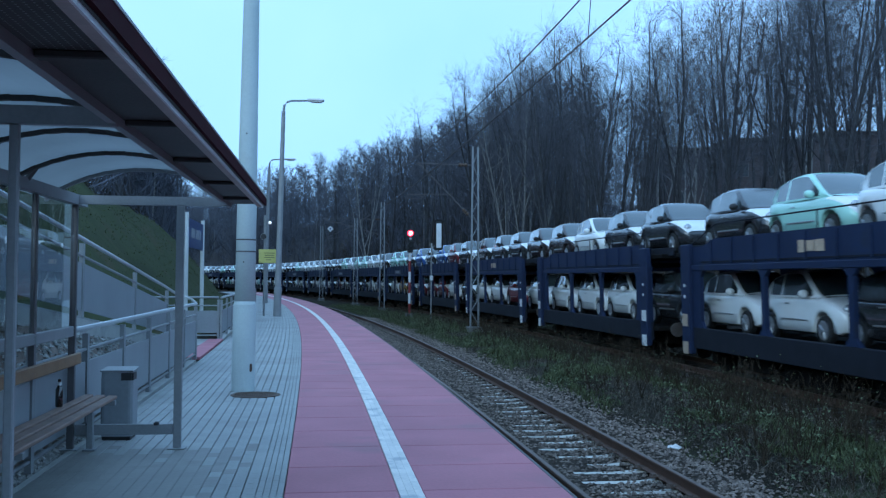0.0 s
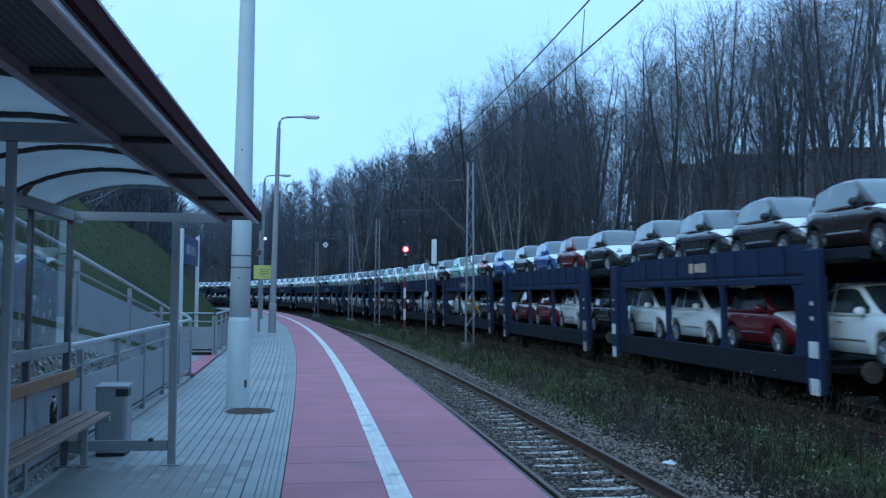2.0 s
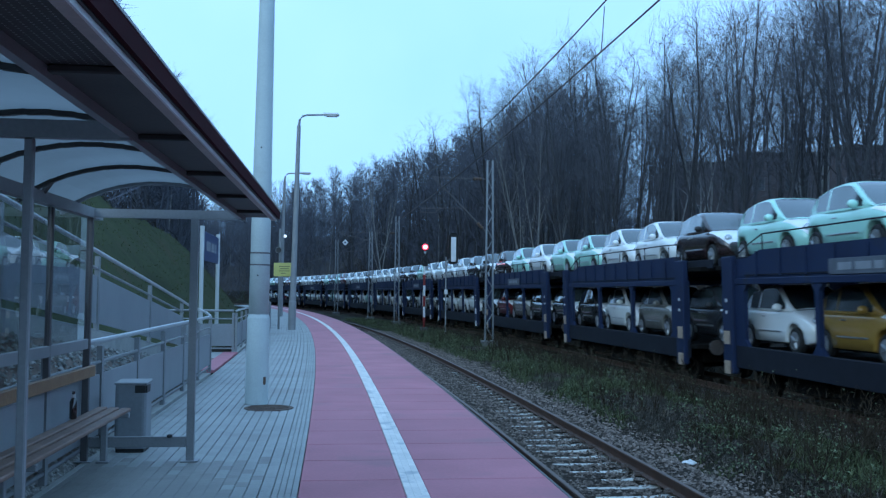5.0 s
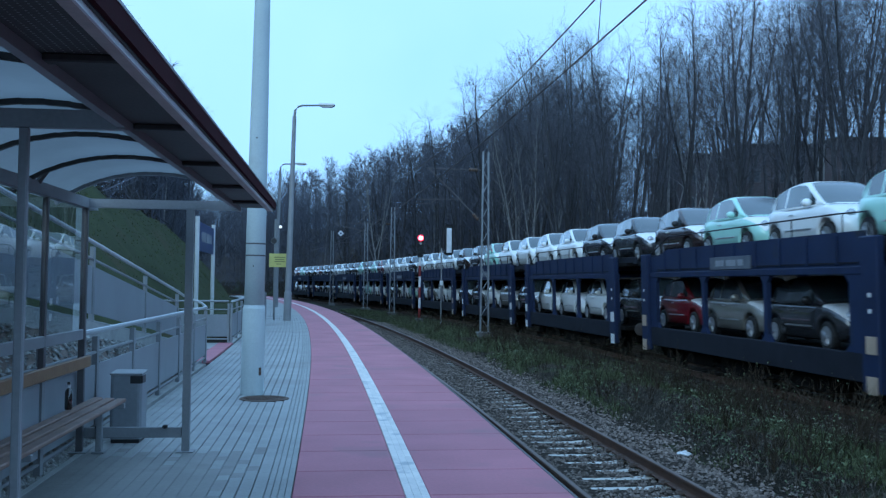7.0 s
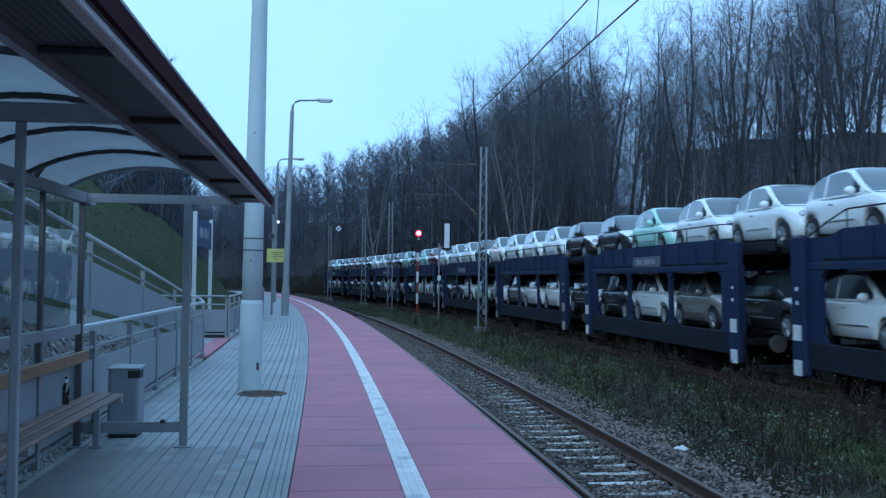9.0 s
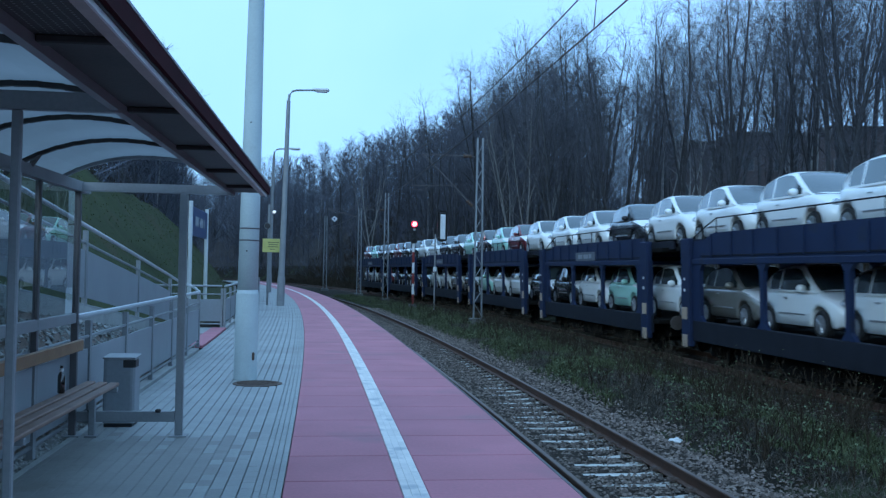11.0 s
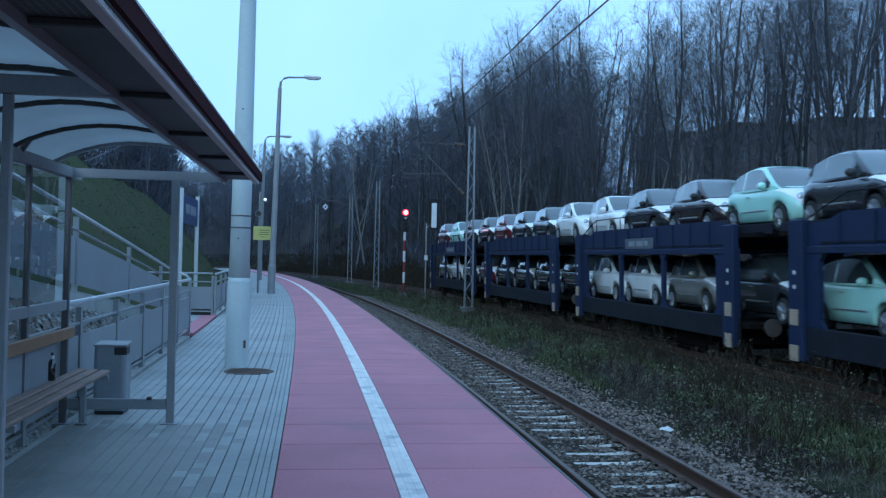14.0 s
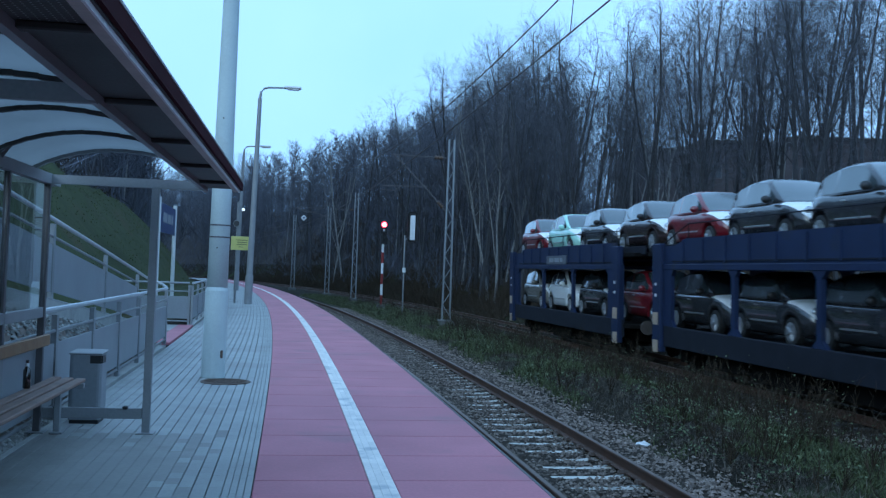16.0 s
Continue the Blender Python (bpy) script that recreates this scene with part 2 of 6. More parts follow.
M_DIMGLASS = material("dim_window_glass", (0.030, 0.036, 0.042), (0.022, 0.027, 0.032), spec=0.3, rough=0.2, scale=1, bump=0.0)
M_GLASS = clear_glass("shelter_glass", (0.82, 0.88, 0.9))
M_POLY = bpy.data.materials.new("milky_polycarbonate")
M_POLY.use_nodes = True
_n, _l = M_POLY.node_tree.nodes, M_POLY.node_tree.links
_t, _d, _x = _n.new("ShaderNodeBsdfTranslucent"), _n.new("ShaderNodeBsdfDiffuse"), _n.new("ShaderNodeMixShader")
_g = _n.new("ShaderNodeTexNoise")
_g.inputs["Scale"].default_value = 1.6
_g.inputs["Detail"].default_value = 7
_r = _n.new("ShaderNodeValToRGB")
_r.color_ramp.elements[0].color, _r.color_ramp.elements[1].color = (0.42, 0.43, 0.43, 1), (0.70, 0.71, 0.71, 1)
_l.new(_g.outputs["Fac"], _r.inputs["Fac"])
_l.new(_r.outputs["Color"], _t.inputs["Color"])
_d.inputs["Color"].default_value = (0.3, 0.31, 0.32, 1)
_x.inputs["Fac"].default_value = 0.25
_l.new(_t.outputs[0], _x.inputs[1])
_l.new(_d.outputs[0], _x.inputs[2])
_l.new(_x.outputs[0], _n["Material Output"].inputs["Surface"])
M_SIGNAL_RED = glowing("lit_red_lens", (1.0, 0.03, 0.07), 3.0)
M_SIGNAL_GLARE = glowing("lens_glare", (1.0, 0.55, 0.6), 4.0)
M_SIGNAL_DOT = glowing("lit_small_lamp", (0.9, 0.95, 1.0), 0.8)
CAR_PAINT = {
    "white": material("white_car_paint", (0.84, 0.86, 0.85), (0.80, 0.82, 0.81), rough=0.35, scale=2, bump=0.0, coat=1.0),
    "mint": material("mint_car_paint", (0.42, 0.76, 0.66), (0.39, 0.72, 0.62), rough=0.35, scale=2, bump=0.0, coat=1.0),
    "red": material("red_car_paint", (0.165, 0.008, 0.015), (0.14, 0.007, 0.012), rough=0.3, scale=2, bump=0.0, coat=1.0),
    "dark": material("dark_grey_car_paint", (0.042, 0.044, 0.05), (0.034, 0.035, 0.04), rough=0.25, metal=0.3, scale=2, bump=0.0, coat=1.0),
    "brown": material("brown_car_paint", (0.045, 0.028, 0.028), (0.038, 0.024, 0.024), rough=0.25, metal=0.3, scale=2, bump=0.0, coat=1.0),
    "blue": material("blue_car_paint", (0.03, 0.12, 0.38), (0.026, 0.10, 0.33), rough=0.3, scale=2, bump=0.0, coat=1.0),
    "beige": material("beige_grey_car_paint", (0.26, 0.25, 0.23), (0.23, 0.22, 0.2), rough=0.3, metal=0.3, scale=2, bump=0.0, coat=1.0),
    "yellow": material("yellow_car_paint", (0.36, 0.20, 0.045), (0.32, 0.18, 0.04), rough=0.3, scale=2, bump=0.0, coat=1.0),
}

# ---- the line of the railway: s metres along the platform edge, o metres to its right ----
STEP = 0.5
S_MIN, S_MAX = -420.0, 1600.0


def turn_at(s):
    if s < 0:
        return 0.1193 + 0.00111 * max(s, -200)
    q = min(s, 230)
    return 0.1193 + 0.00111 * q + 0.0000089 * q * q / 2


LINE = {}
_x, _y, _i0 = 1.9975, 0.0, 0
for _k in range(int(S_MAX / STEP) + 1):
    LINE[_k] = (_x, _y)
    _a = turn_at((_k + 0.5) * STEP)
    _x, _y = _x - math.sin(_a) * STEP, _y + math.cos(_a) * STEP
_x, _y = 1.9975, 0.0
for _k in range(0, int(S_MIN / STEP) - 1, -1):
    LINE[_k] = (_x, _y)
    _a = turn_at((_k - 0.5) * STEP)
    _x, _y = _x + math.sin(_a) * STEP, _y - math.cos(_a) * STEP


def rail_at(s, o=0.0, z=0.0):
    """The place s along the line, o to its right, and the line's heading in radians to the left of +y."""
    k = math.floor(s / STEP)
    f = s / STEP - k
    (x0, y0), (x1, y1) = LINE[k], LINE[k + 1]
    a = turn_at(s)
    return Vector((x0 + (x1 - x0) * f + math.cos(a) * o, y0 + (y1 - y0) * f + math.sin(a) * o, z)), a


def on_line(s, o, z=0.0, extra=0.0):
    """A pose on the line: local y runs along it, x to its right."""
    p, a = rail_at(s, o, z)
    return Matrix.Translation(p) @ Matrix.Rotation(a + extra, 4, "Z")


# ---- mesh helpers ----
def part(name, bm, mat, parent=None, label="", at=None, smooth=False):
    me = bpy.data.meshes.new(name)
    bm.to_mesh(me)
    bm.free()
    for m in mat if isinstance(mat, (list, tuple)) else (mat,):
        me.materials.append(m)
    if smooth:
        for p in me.polygons:
            p.use_smooth = True
    ob = new(name, me)
    if parent:
        ob.parent = parent
    if at is not None:
        ob.matrix_basis = at
    if label:
        tagged(ob, label)
    return ob


def shared(name, me, parent, at):
    ob = new(name, me)
    ob.parent = parent
    ob.matrix_basis = at
    return ob


def mesh_of(name, verts, faces, mat):
    me = bpy.data.meshes.new(name)
    me.from_pydata(verts, [], faces)
    for m in mat if isinstance(mat, (list, tuple)) else (mat,):
        me.materials.append(m)
    me.update()
    return me


def thing(name, at, label, category, group="", kind=""):
    ob = new(name)
    ob.matrix_basis = at
    return tagged(ob, label, category, group, kind)


def box(bm, c, size, bevel=0.0, m=None):
    """A box by centre and size, with chamfered edges if bevel is given."""
    tmp = bmesh.new()
    bmesh.ops.create_cube(tmp, size=1.0, matrix=Matrix.Translation(c) @ Matrix.Diagonal((*size, 1)))
    if bevel:
        bmesh.ops.bevel(tmp, geom=tmp.edges[:], offset=bevel, segments=1, affect="EDGES")
    if m is not None:
        bmesh.ops.transform(tmp, matrix=m, verts=tmp.verts[:])
    vs = [bm.verts.new(v.co) for v in tmp.verts]
    for v in tmp.verts:
        v.index = v.index
    tmp.verts.index_update()
    for f in tmp.faces:
        bm.faces.new([vs[v.index] for v in f.verts])
    tmp.free()
    return bm


def tube(bm, pts, radii, n=8, cap=True):
    """A round bar through points, with a radius at each."""
    pts = [Vector(p) for p in pts]
    if not isinstance(radii, (list, tuple)):
        radii = [radii] * len(pts)
    rings = []
    for i, p in enumerate(pts):
        d = (pts[min(i + 1, len(pts) - 1)] - pts[max(i - 1, 0)]).normalized()
        u = d.cross(Vector((0, 0, 1)) if abs(d.z) < 0.9 else Vector((1, 0, 0))).normalized()
        w = d.cross(u)
        rings.append([bm.verts.new(p + (u * math.cos(6.28318 * k / n) + w * math.sin(6.28318 * k / n)) * radii[i]) for k in range(n)])
    for a, b in zip(rings, rings[1:]):
        for k in range(n):
            bm.faces.new((a[k], a[(k + 1) % n], b[(k + 1) % n], b[k]))
    if cap:
        bm.faces.new(rings[0][::-1])
        bm.faces.new(rings[-1])
    return bm


def disc_bar(bm, c, axis, r0, r1, half, n=20):
    axis = Vector(axis).normalized()
    return tube(bm, [Vector(c) - axis * half, Vector(c) + axis * half], [r0, r1], n)


def beam(bm, a, b, w, h):
    """A square bar between two points: w across, h high."""
    a, b = Vector(a), Vector(b)
    d = (b - a).normalized()
    u = d.cross(Vector((0, 0, 1)) if abs(d.z) < 0.95 else Vector((0, 1, 0))).normalized()
    v = u.cross(d)
    q = [[bm.verts.new(p + u * (sx * w / 2) + v * (sy * h / 2)) for sx, sy in ((-1, -1), (1, -1), (1, 1), (-1, 1))] for p in (a, b)]
    for k in range(4):
        bm.faces.new((q[0][k], q[0][(k + 1) % 4], q[1][(k + 1) % 4], q[1][k]))
    bm.faces.new(q[0][::-1])
    bm.faces.new(q[1])
    return bm


def strip(name, profile, s0, s1, step, mat, closed=True):
    """A profile of (o, z) swept along the line."""
    vs, fs = [], []
    n = len(profile)
    count = int(round((s1 - s0) / step))
    for i in range(count + 1):
        s = s0 + (s1 - s0) * i / count
        for o, z in profile:
            vs.append(rail_at(s, o, z)[0])
    for i in range(count):
        for k in range(n if closed else n - 1):
            a, b = i * n + k, i * n + (k + 1) % n
            fs.append((a, a + n, b + n, b))
    if closed:
        fs.append(tuple(range(n)))
        fs.append(tuple(range(count * n + n - 1, count * n - 1, -1)))
    me = mesh_of(name, vs, fs, mat)
    bm = bmesh.new()
    bm.from_mesh(me)
    bmesh.ops.recalc_face_normals(bm, faces=bm.faces[:])
    bm.to_mesh(me)
    bm.free()
    return new(name, me)


# ---- ground ----
GROUND = [(-250, 16), (-120, 11), (-60, 13), (-30, 8.4), (-18, 5.4), (-13, 5.9), (-11.2, 5.5), (-10, 4.4), (-9, 3.3), (-8, 2.2), (-7, 1.0), (-6.4, 0.3),
          (-5.4, -0.05), (-4.75, -0.12), (-4.7, -1.0), (-2, -1.0), (0.3, -1.0), (2.6, -1.0), (3.6, -0.97), (4.4, -0.92), (5.2, -0.88), (6.0, -0.88), (6.8, -0.95),
          (7.4, -1.0), (8.4, -1.02), (10.6, -1.02), (11.6, -1.05), (12.4, -1.2), (13.4, -1.1), (15, -0.6), (17, 0.2), (20, 1.4), (24, 2.0), (30, 2.6), (38, 3.0), (50, 3.3),
          (64, 3.8), (80, 4.6), (110, 6.0), (140, 7.5), (300, 12), (600, 16)]


def ground_height(s, o):
    for (a, za), (b, zb) in zip(GROUND, GROUND[1:]):
        if a <= o <= b:
            z = za + (zb - za) * (o - a) / (b - a)
            break
    else:
        z = GROUND[0][1] if o < 0 else GROUND[-1][1]
    if o > 15:
        f = min(max((s - 66) / 70, 0.0), 1.0)
        z += f * f * (3 - 2 * f) * min((o - 15) * 0.5, 20.0 if o < 28 else max(20.0 - (o - 28) * 0.8, 3.5))
    if o > 20 and s > 200:
        z += min((s - 200) / 120, 1.0) * min((o - 20) * 0.2, 4.0)
    if o < -14 and s > 30:
        z += min((s - 30) / 80, 1.0) * min((-14 - o) * 0.5, 15.0)
    p = rail_at(s, o)[0]
    if o > 3.4 or o < -6.5:
        rough = 0.10 if 3.4 < o < 12 else min(0.05 * abs(o), 1.5 if abs(o) < 26 else 2.8)
        z += (noise.noise((p.x * 0.35, p.y * 0.35, 0.0)) * 0.7 + noise.noise((p.x * 0.08, p.y * 0.08, 3.0)) * (0.3 if o < 12 and o > 0 else 1.0)) * rough
    return z


def build_ground():
    cols = []
    for (a, za), (b, zb) in zip(GROUND, GROUND[1:]):
        n = 1 if b - a > 12 or abs(b - a) < 0.2 else max(1, int((b - a) / 0.9))
        cols += [a + (b - a) * k / n for k in range(n)]
    cols.append(GROUND[-1][0])
    ss = [-400, -250, -150, -90, -60, -40, -25, -15] + [-10 + 1.5 * k for k in range(87)] + [130, 140, 150, 165, 180, 200, 230, 270, 330, 420, 600, 900, 1500]
    vs = [rail_at(s, o, ground_height(s, o))[0] for s in ss for o in cols]
    n = len(cols)
    fs = [(i * n + k, i * n + k + 1, i * n + n + k + 1, i * n + n + k) for i in range(len(ss) - 1) for k in range(n - 1)]
    ob = new("ground", mesh_of("ground", vs, fs, (M_SOIL, M_BANK, M_LITTER)))
    for i, p in enumerate(ob.data.polygons):
        p.use_smooth = True
        c = cols[i % (n - 1)]
        p.material_index = 1 if -12 < c < -6.0 else 2 if c < -11 or c > 17.5 else 0
    tagged(ob, "weedy dark soil with grass beside the tracks", "ground", kind="structure")


build_ground()

# ---- platform ----
platform = tagged(new("platform"), "curved station platform of red slabs and grey paving", "platform", kind="structure")
o = strip("platform_body", [(-0.10, -1.05), (-0.10, -0.095), (-4.62, -0.095), (-4.62, -1.05)], -12, 128, 1.0, M_JOINT)
o.parent = platform
o = strip("platform_edge_wall", [(0.0, -0.35), (0.0, -0.004), (-0.026, -0.004), (-0.026, -0.09), (-0.099, -0.09), (-0.099, -0.35)], -12, 128, 1.0, M_EDGE)
o.parent = platform
o = strip("platform_kerb", [(-4.46, -0.09), (-4.46, 0.004), (-4.62, 0.004), (-4.62, -0.09)], 11.0, 20.6, 1.0, M_CONCRETE)
o.parent = platform
o = strip("platform_kerb", [(-4.46, -0.09), (-4.46, 0.004), (-4.62, 0.004), (-4.62, -0.09)], 27.6, 128, 1.0, M_CONCRETE)
o.parent = platform

o = strip("platform_kerb", [(-4.40, -0.09), (-4.40, 0.003), (-4.459, 0.003), (-4.459, -0.09)], -12, 11.0, 1.0, M_CONCRETE)
o.parent = platform
o = strip("border_soil", [(-4.46, -0.09), (-4.46, -0.035), (-4.71, -0.035), (-4.71, -0.09)], -12, 11.0, 1.0, M_SOIL)
o.parent = platform


def slab_mesh(name, s0, s1, o0, o1, top, mat, gap=0.006, chamfer=0.008, depth=0.09, side=None, end=None):
    """One flat slab that follows the line, with chamfered edges and an open underside."""
    vs, fs = [], []
    side = gap if side is None else side
    end = chamfer if end is None else end
    s0, s1, o0, o1 = s0 + gap, s1 - gap, o0 + side, o1 - side
    for i, j, z in ((0, 0, top - depth), (0, 0, top - chamfer), (chamfer, end, top)):
        for s, q in ((s0 + j, o0 + i), (s0 + j, o1 - i), (s1 - j, o1 - i), (s1 - j, o0 + i)):
            vs.append((s, q, z))
    for r in range(2):
        for k in range(4):
            fs.append((r * 4 + k, r * 4 + (k + 1) % 4, r * 4 + 4 + (k + 1) % 4, r * 4 + 4 + k))
    fs.append((8, 9, 10, 11))
    return vs, fs


def lay(name, cells, mat, parent, top, **kw):
    """Pieces laid along the line, each an object of its own."""
    for s0, s1, o0, o1 in cells:
        vs, fs = slab_mesh(name, s0, s1, o0, o1, top, mat, **kw)
        c = rail_at((s0 + s1) / 2, (o0 + o1) / 2)[0]
        me = mesh_of(name, [rail_at(s, q, z)[0] - c for s, q, z in vs], fs, mat)
        shared(name, me, parent, Matrix.Translation(c))


def lay_joined(name, cells, mat, parent, top, **kw):
    av, af = [], []
    for s0, s1, o0, o1 in cells:
        vs, fs = slab_mesh(name, s0, s1, o0, o1, top, mat, **kw)
        n = len(av)
        av += [rail_at(s, q, z)[0] for s, q, z in vs]
        af += [tuple(i + n for i in f) for f in fs]
    ob = shared(name, mesh_of(name, av, af, mat), parent, Matrix())
    tagged(ob, kind="stuff")


RED_O0, RED_O1, LINE_O0, LINE_O1 = -2.30, -0.026, -1.39, -1.195
PHASE = 0.72

# ---- near track ----
RAIL_Z = -0.71
NEAR_O, FAR_O = 1.72, 9.5


def rail_profile(c, top):
    w = 0.036
    return [(c - 0.075, top - 0.165), (c - 0.075, top - 0.153), (c - 0.009, top - 0.135), (c - 0.009, top - 0.042), (c - w, top - 0.034), (c - w, top - 0.006), (c - w + 0.008, top),
            (c + w - 0.008, top), (c + w, top - 0.006), (c + w, top - 0.034), (c + 0.009, top - 0.042), (c + 0.009, top - 0.135), (c + 0.075, top - 0.153), (c + 0.075, top - 0.165)]


def track(name, o, label, s0, s1, bed_half, ties, tie_mat):
    base = tagged(new(name), label, "railway track", kind="structure")
    bed = strip("ballast_bed", [(o - bed_half - 0.35, RAIL_Z - 0.5), (o - bed_half, RAIL_Z - 0.225), (o - 0.9, RAIL_Z - 0.202), (o - 0.5, RAIL_Z - 0.212), (o - 0.1, RAIL_Z - 0.228), (o + 0.5, RAIL_Z - 0.235), (o + 0.86, RAIL_Z - 0.215), (o + 1.05, RAIL_Z - 0.16),
                                (o + bed_half, RAIL_Z - 0.17), (o + bed_half + 0.75, RAIL_Z - 0.45)], s0, s1, 1.0, M_BALLAST_BED)
    bed.parent = base
    for side in (-1, 1):
        r = strip("rail", rail_profile(o + side * 0.7535, RAIL_Z), s0, s1, 0.75, (M_RAIL, M_RAILTOP))
        r.parent = base
        for p in r.data.polygons:
            if p.normal.z > 0.9 and p.center.z > RAIL_Z - 0.02:
                p.material_index = 1
    tie = bmesh.new()
    secs = [(-1.25, 0.0, 0.112), (-0.95, 0.0, 0.112), (-0.42, -0.045, 0.088), (0.42, -0.045, 0.088), (0.95, 0.0, 0.112), (1.25, 0.0, 0.112)]
    rings = []
    for x, z, w in secs:
        rings.append([tie.verts.new(v) for v in ((x, -w - 0.02, z - 0.15), (x, -w + 0.02, z - 0.01), (x, -w + 0.035, z), (x, w - 0.035, z), (x, w - 0.02, z - 0.01), (x, w + 0.02, z - 0.15))])
    for a, b in zip(rings, rings[1:]):
        for k in range(5):
            tie.faces.new((a[k], b[k], b[k + 1], a[k + 1]))
    tie.faces.new(rings[0])
    tie.faces.new(rings[-1][::-1])
    me = bpy.data.meshes.new("sleeper")
    tie.to_mesh(me)
    tie.free()
    me.materials.append(tie_mat)
    rs = random.Random(31)
    s = ties[0]
    while s < ties[1]:
        shared("sleeper", me, base, on_line(s + rs.uniform(-0.035, 0.035), o + rs.uniform(-0.03, 0.03), RAIL_Z - 0.174 - rs.uniform(0, 0.014) - 0.026 * min(1, max(0, (s - 18) / 16)), rs.uniform(-0.025, 0.025)))
        s += 0.61
    clip = bmesh.new()
    box(clip, (0, 0, 0.02), (0.30, 0.12, 0.04), 0.01)
    box(clip, (-0.11, 0, 0.045), (0.06, 0.09, 0.03), 0.008)
    box(clip, (0.11, 0, 0.045), (0.06, 0.09, 0.03), 0.008)
    cme = bpy.data.meshes.new("rail_clip")
    clip.to_mesh(cme)
    clip.free()
    cme.materials.append(M_RUST)
    s = ties[0]
    while s < (18 if o < 5 else 0):
        shared("rail_clip", cme, base, on_line(s, o + 0.7535, RAIL_Z - 0.175))
        shared("rail_clip", cme, base, on_line(s, o - 0.7535, RAIL_Z - 0.175))
        s += 0.61
    return base


near_track = track("near_track", NEAR_O, "rusty rails on pale concrete sleepers in brown ballast", -40, 260, 1.55, (2.63 - 0.61 * 20, 90), M_SLEEPER)
far_track = track("far_track", FAR_O, "dark railway track under the moving train", -260, 300, 1.6, (12, 70), M_DARKTIE)

# ---- overhead line ----
def wire(name, pts, r, label, cat):
    bm = bmesh.new()
    tube(bm, pts, r, 5)
    ob = part(name, bm, M_WIRE)
    return tagged(ob, label, cat)


def build_overhead():
    line = thing("overhead_line", Matrix(), "thin contact wire and catenary wire with droppers above the track", "overhead line")
    spans = [-13.0, 46.0, 76.0, 104.0, 150.0]

    def messenger(s):
        for a, b in zip(spans, spans[1:]):
            if a <= s <= b:
                f = (s - a) / (b - a)
                return 6.55 - 4 * 1.13 * f * (1 - f)
        return 6.55

    ss = [-12 + 1.5 * k for k in range(108)]
    bm = bmesh.new()
    tube(bm, [rail_at(s, 1.38, 4.85)[0] for s in ss], 0.011, 5)
    part("contact_wire", bm, M_WIRE, line)
    bm = bmesh.new()
    tube(bm, [rail_at(s, 1.37, messenger(s))[0] for s in ss], 0.011, 5)
    part("catenary_wire", bm, M_WIRE, line)
    for s in (3.0, 12.1, 20.5, 29.0, 37.0, 52, 60, 68, 83, 92):
        bm = bmesh.new()
        tube(bm, [rail_at(s, 1.38, 4.85)[0], rail_at(s, 1.42, messenger(s))[0]], 0.006, 4)
        part("dropper", bm, M_WIRE, line)


build_overhead()


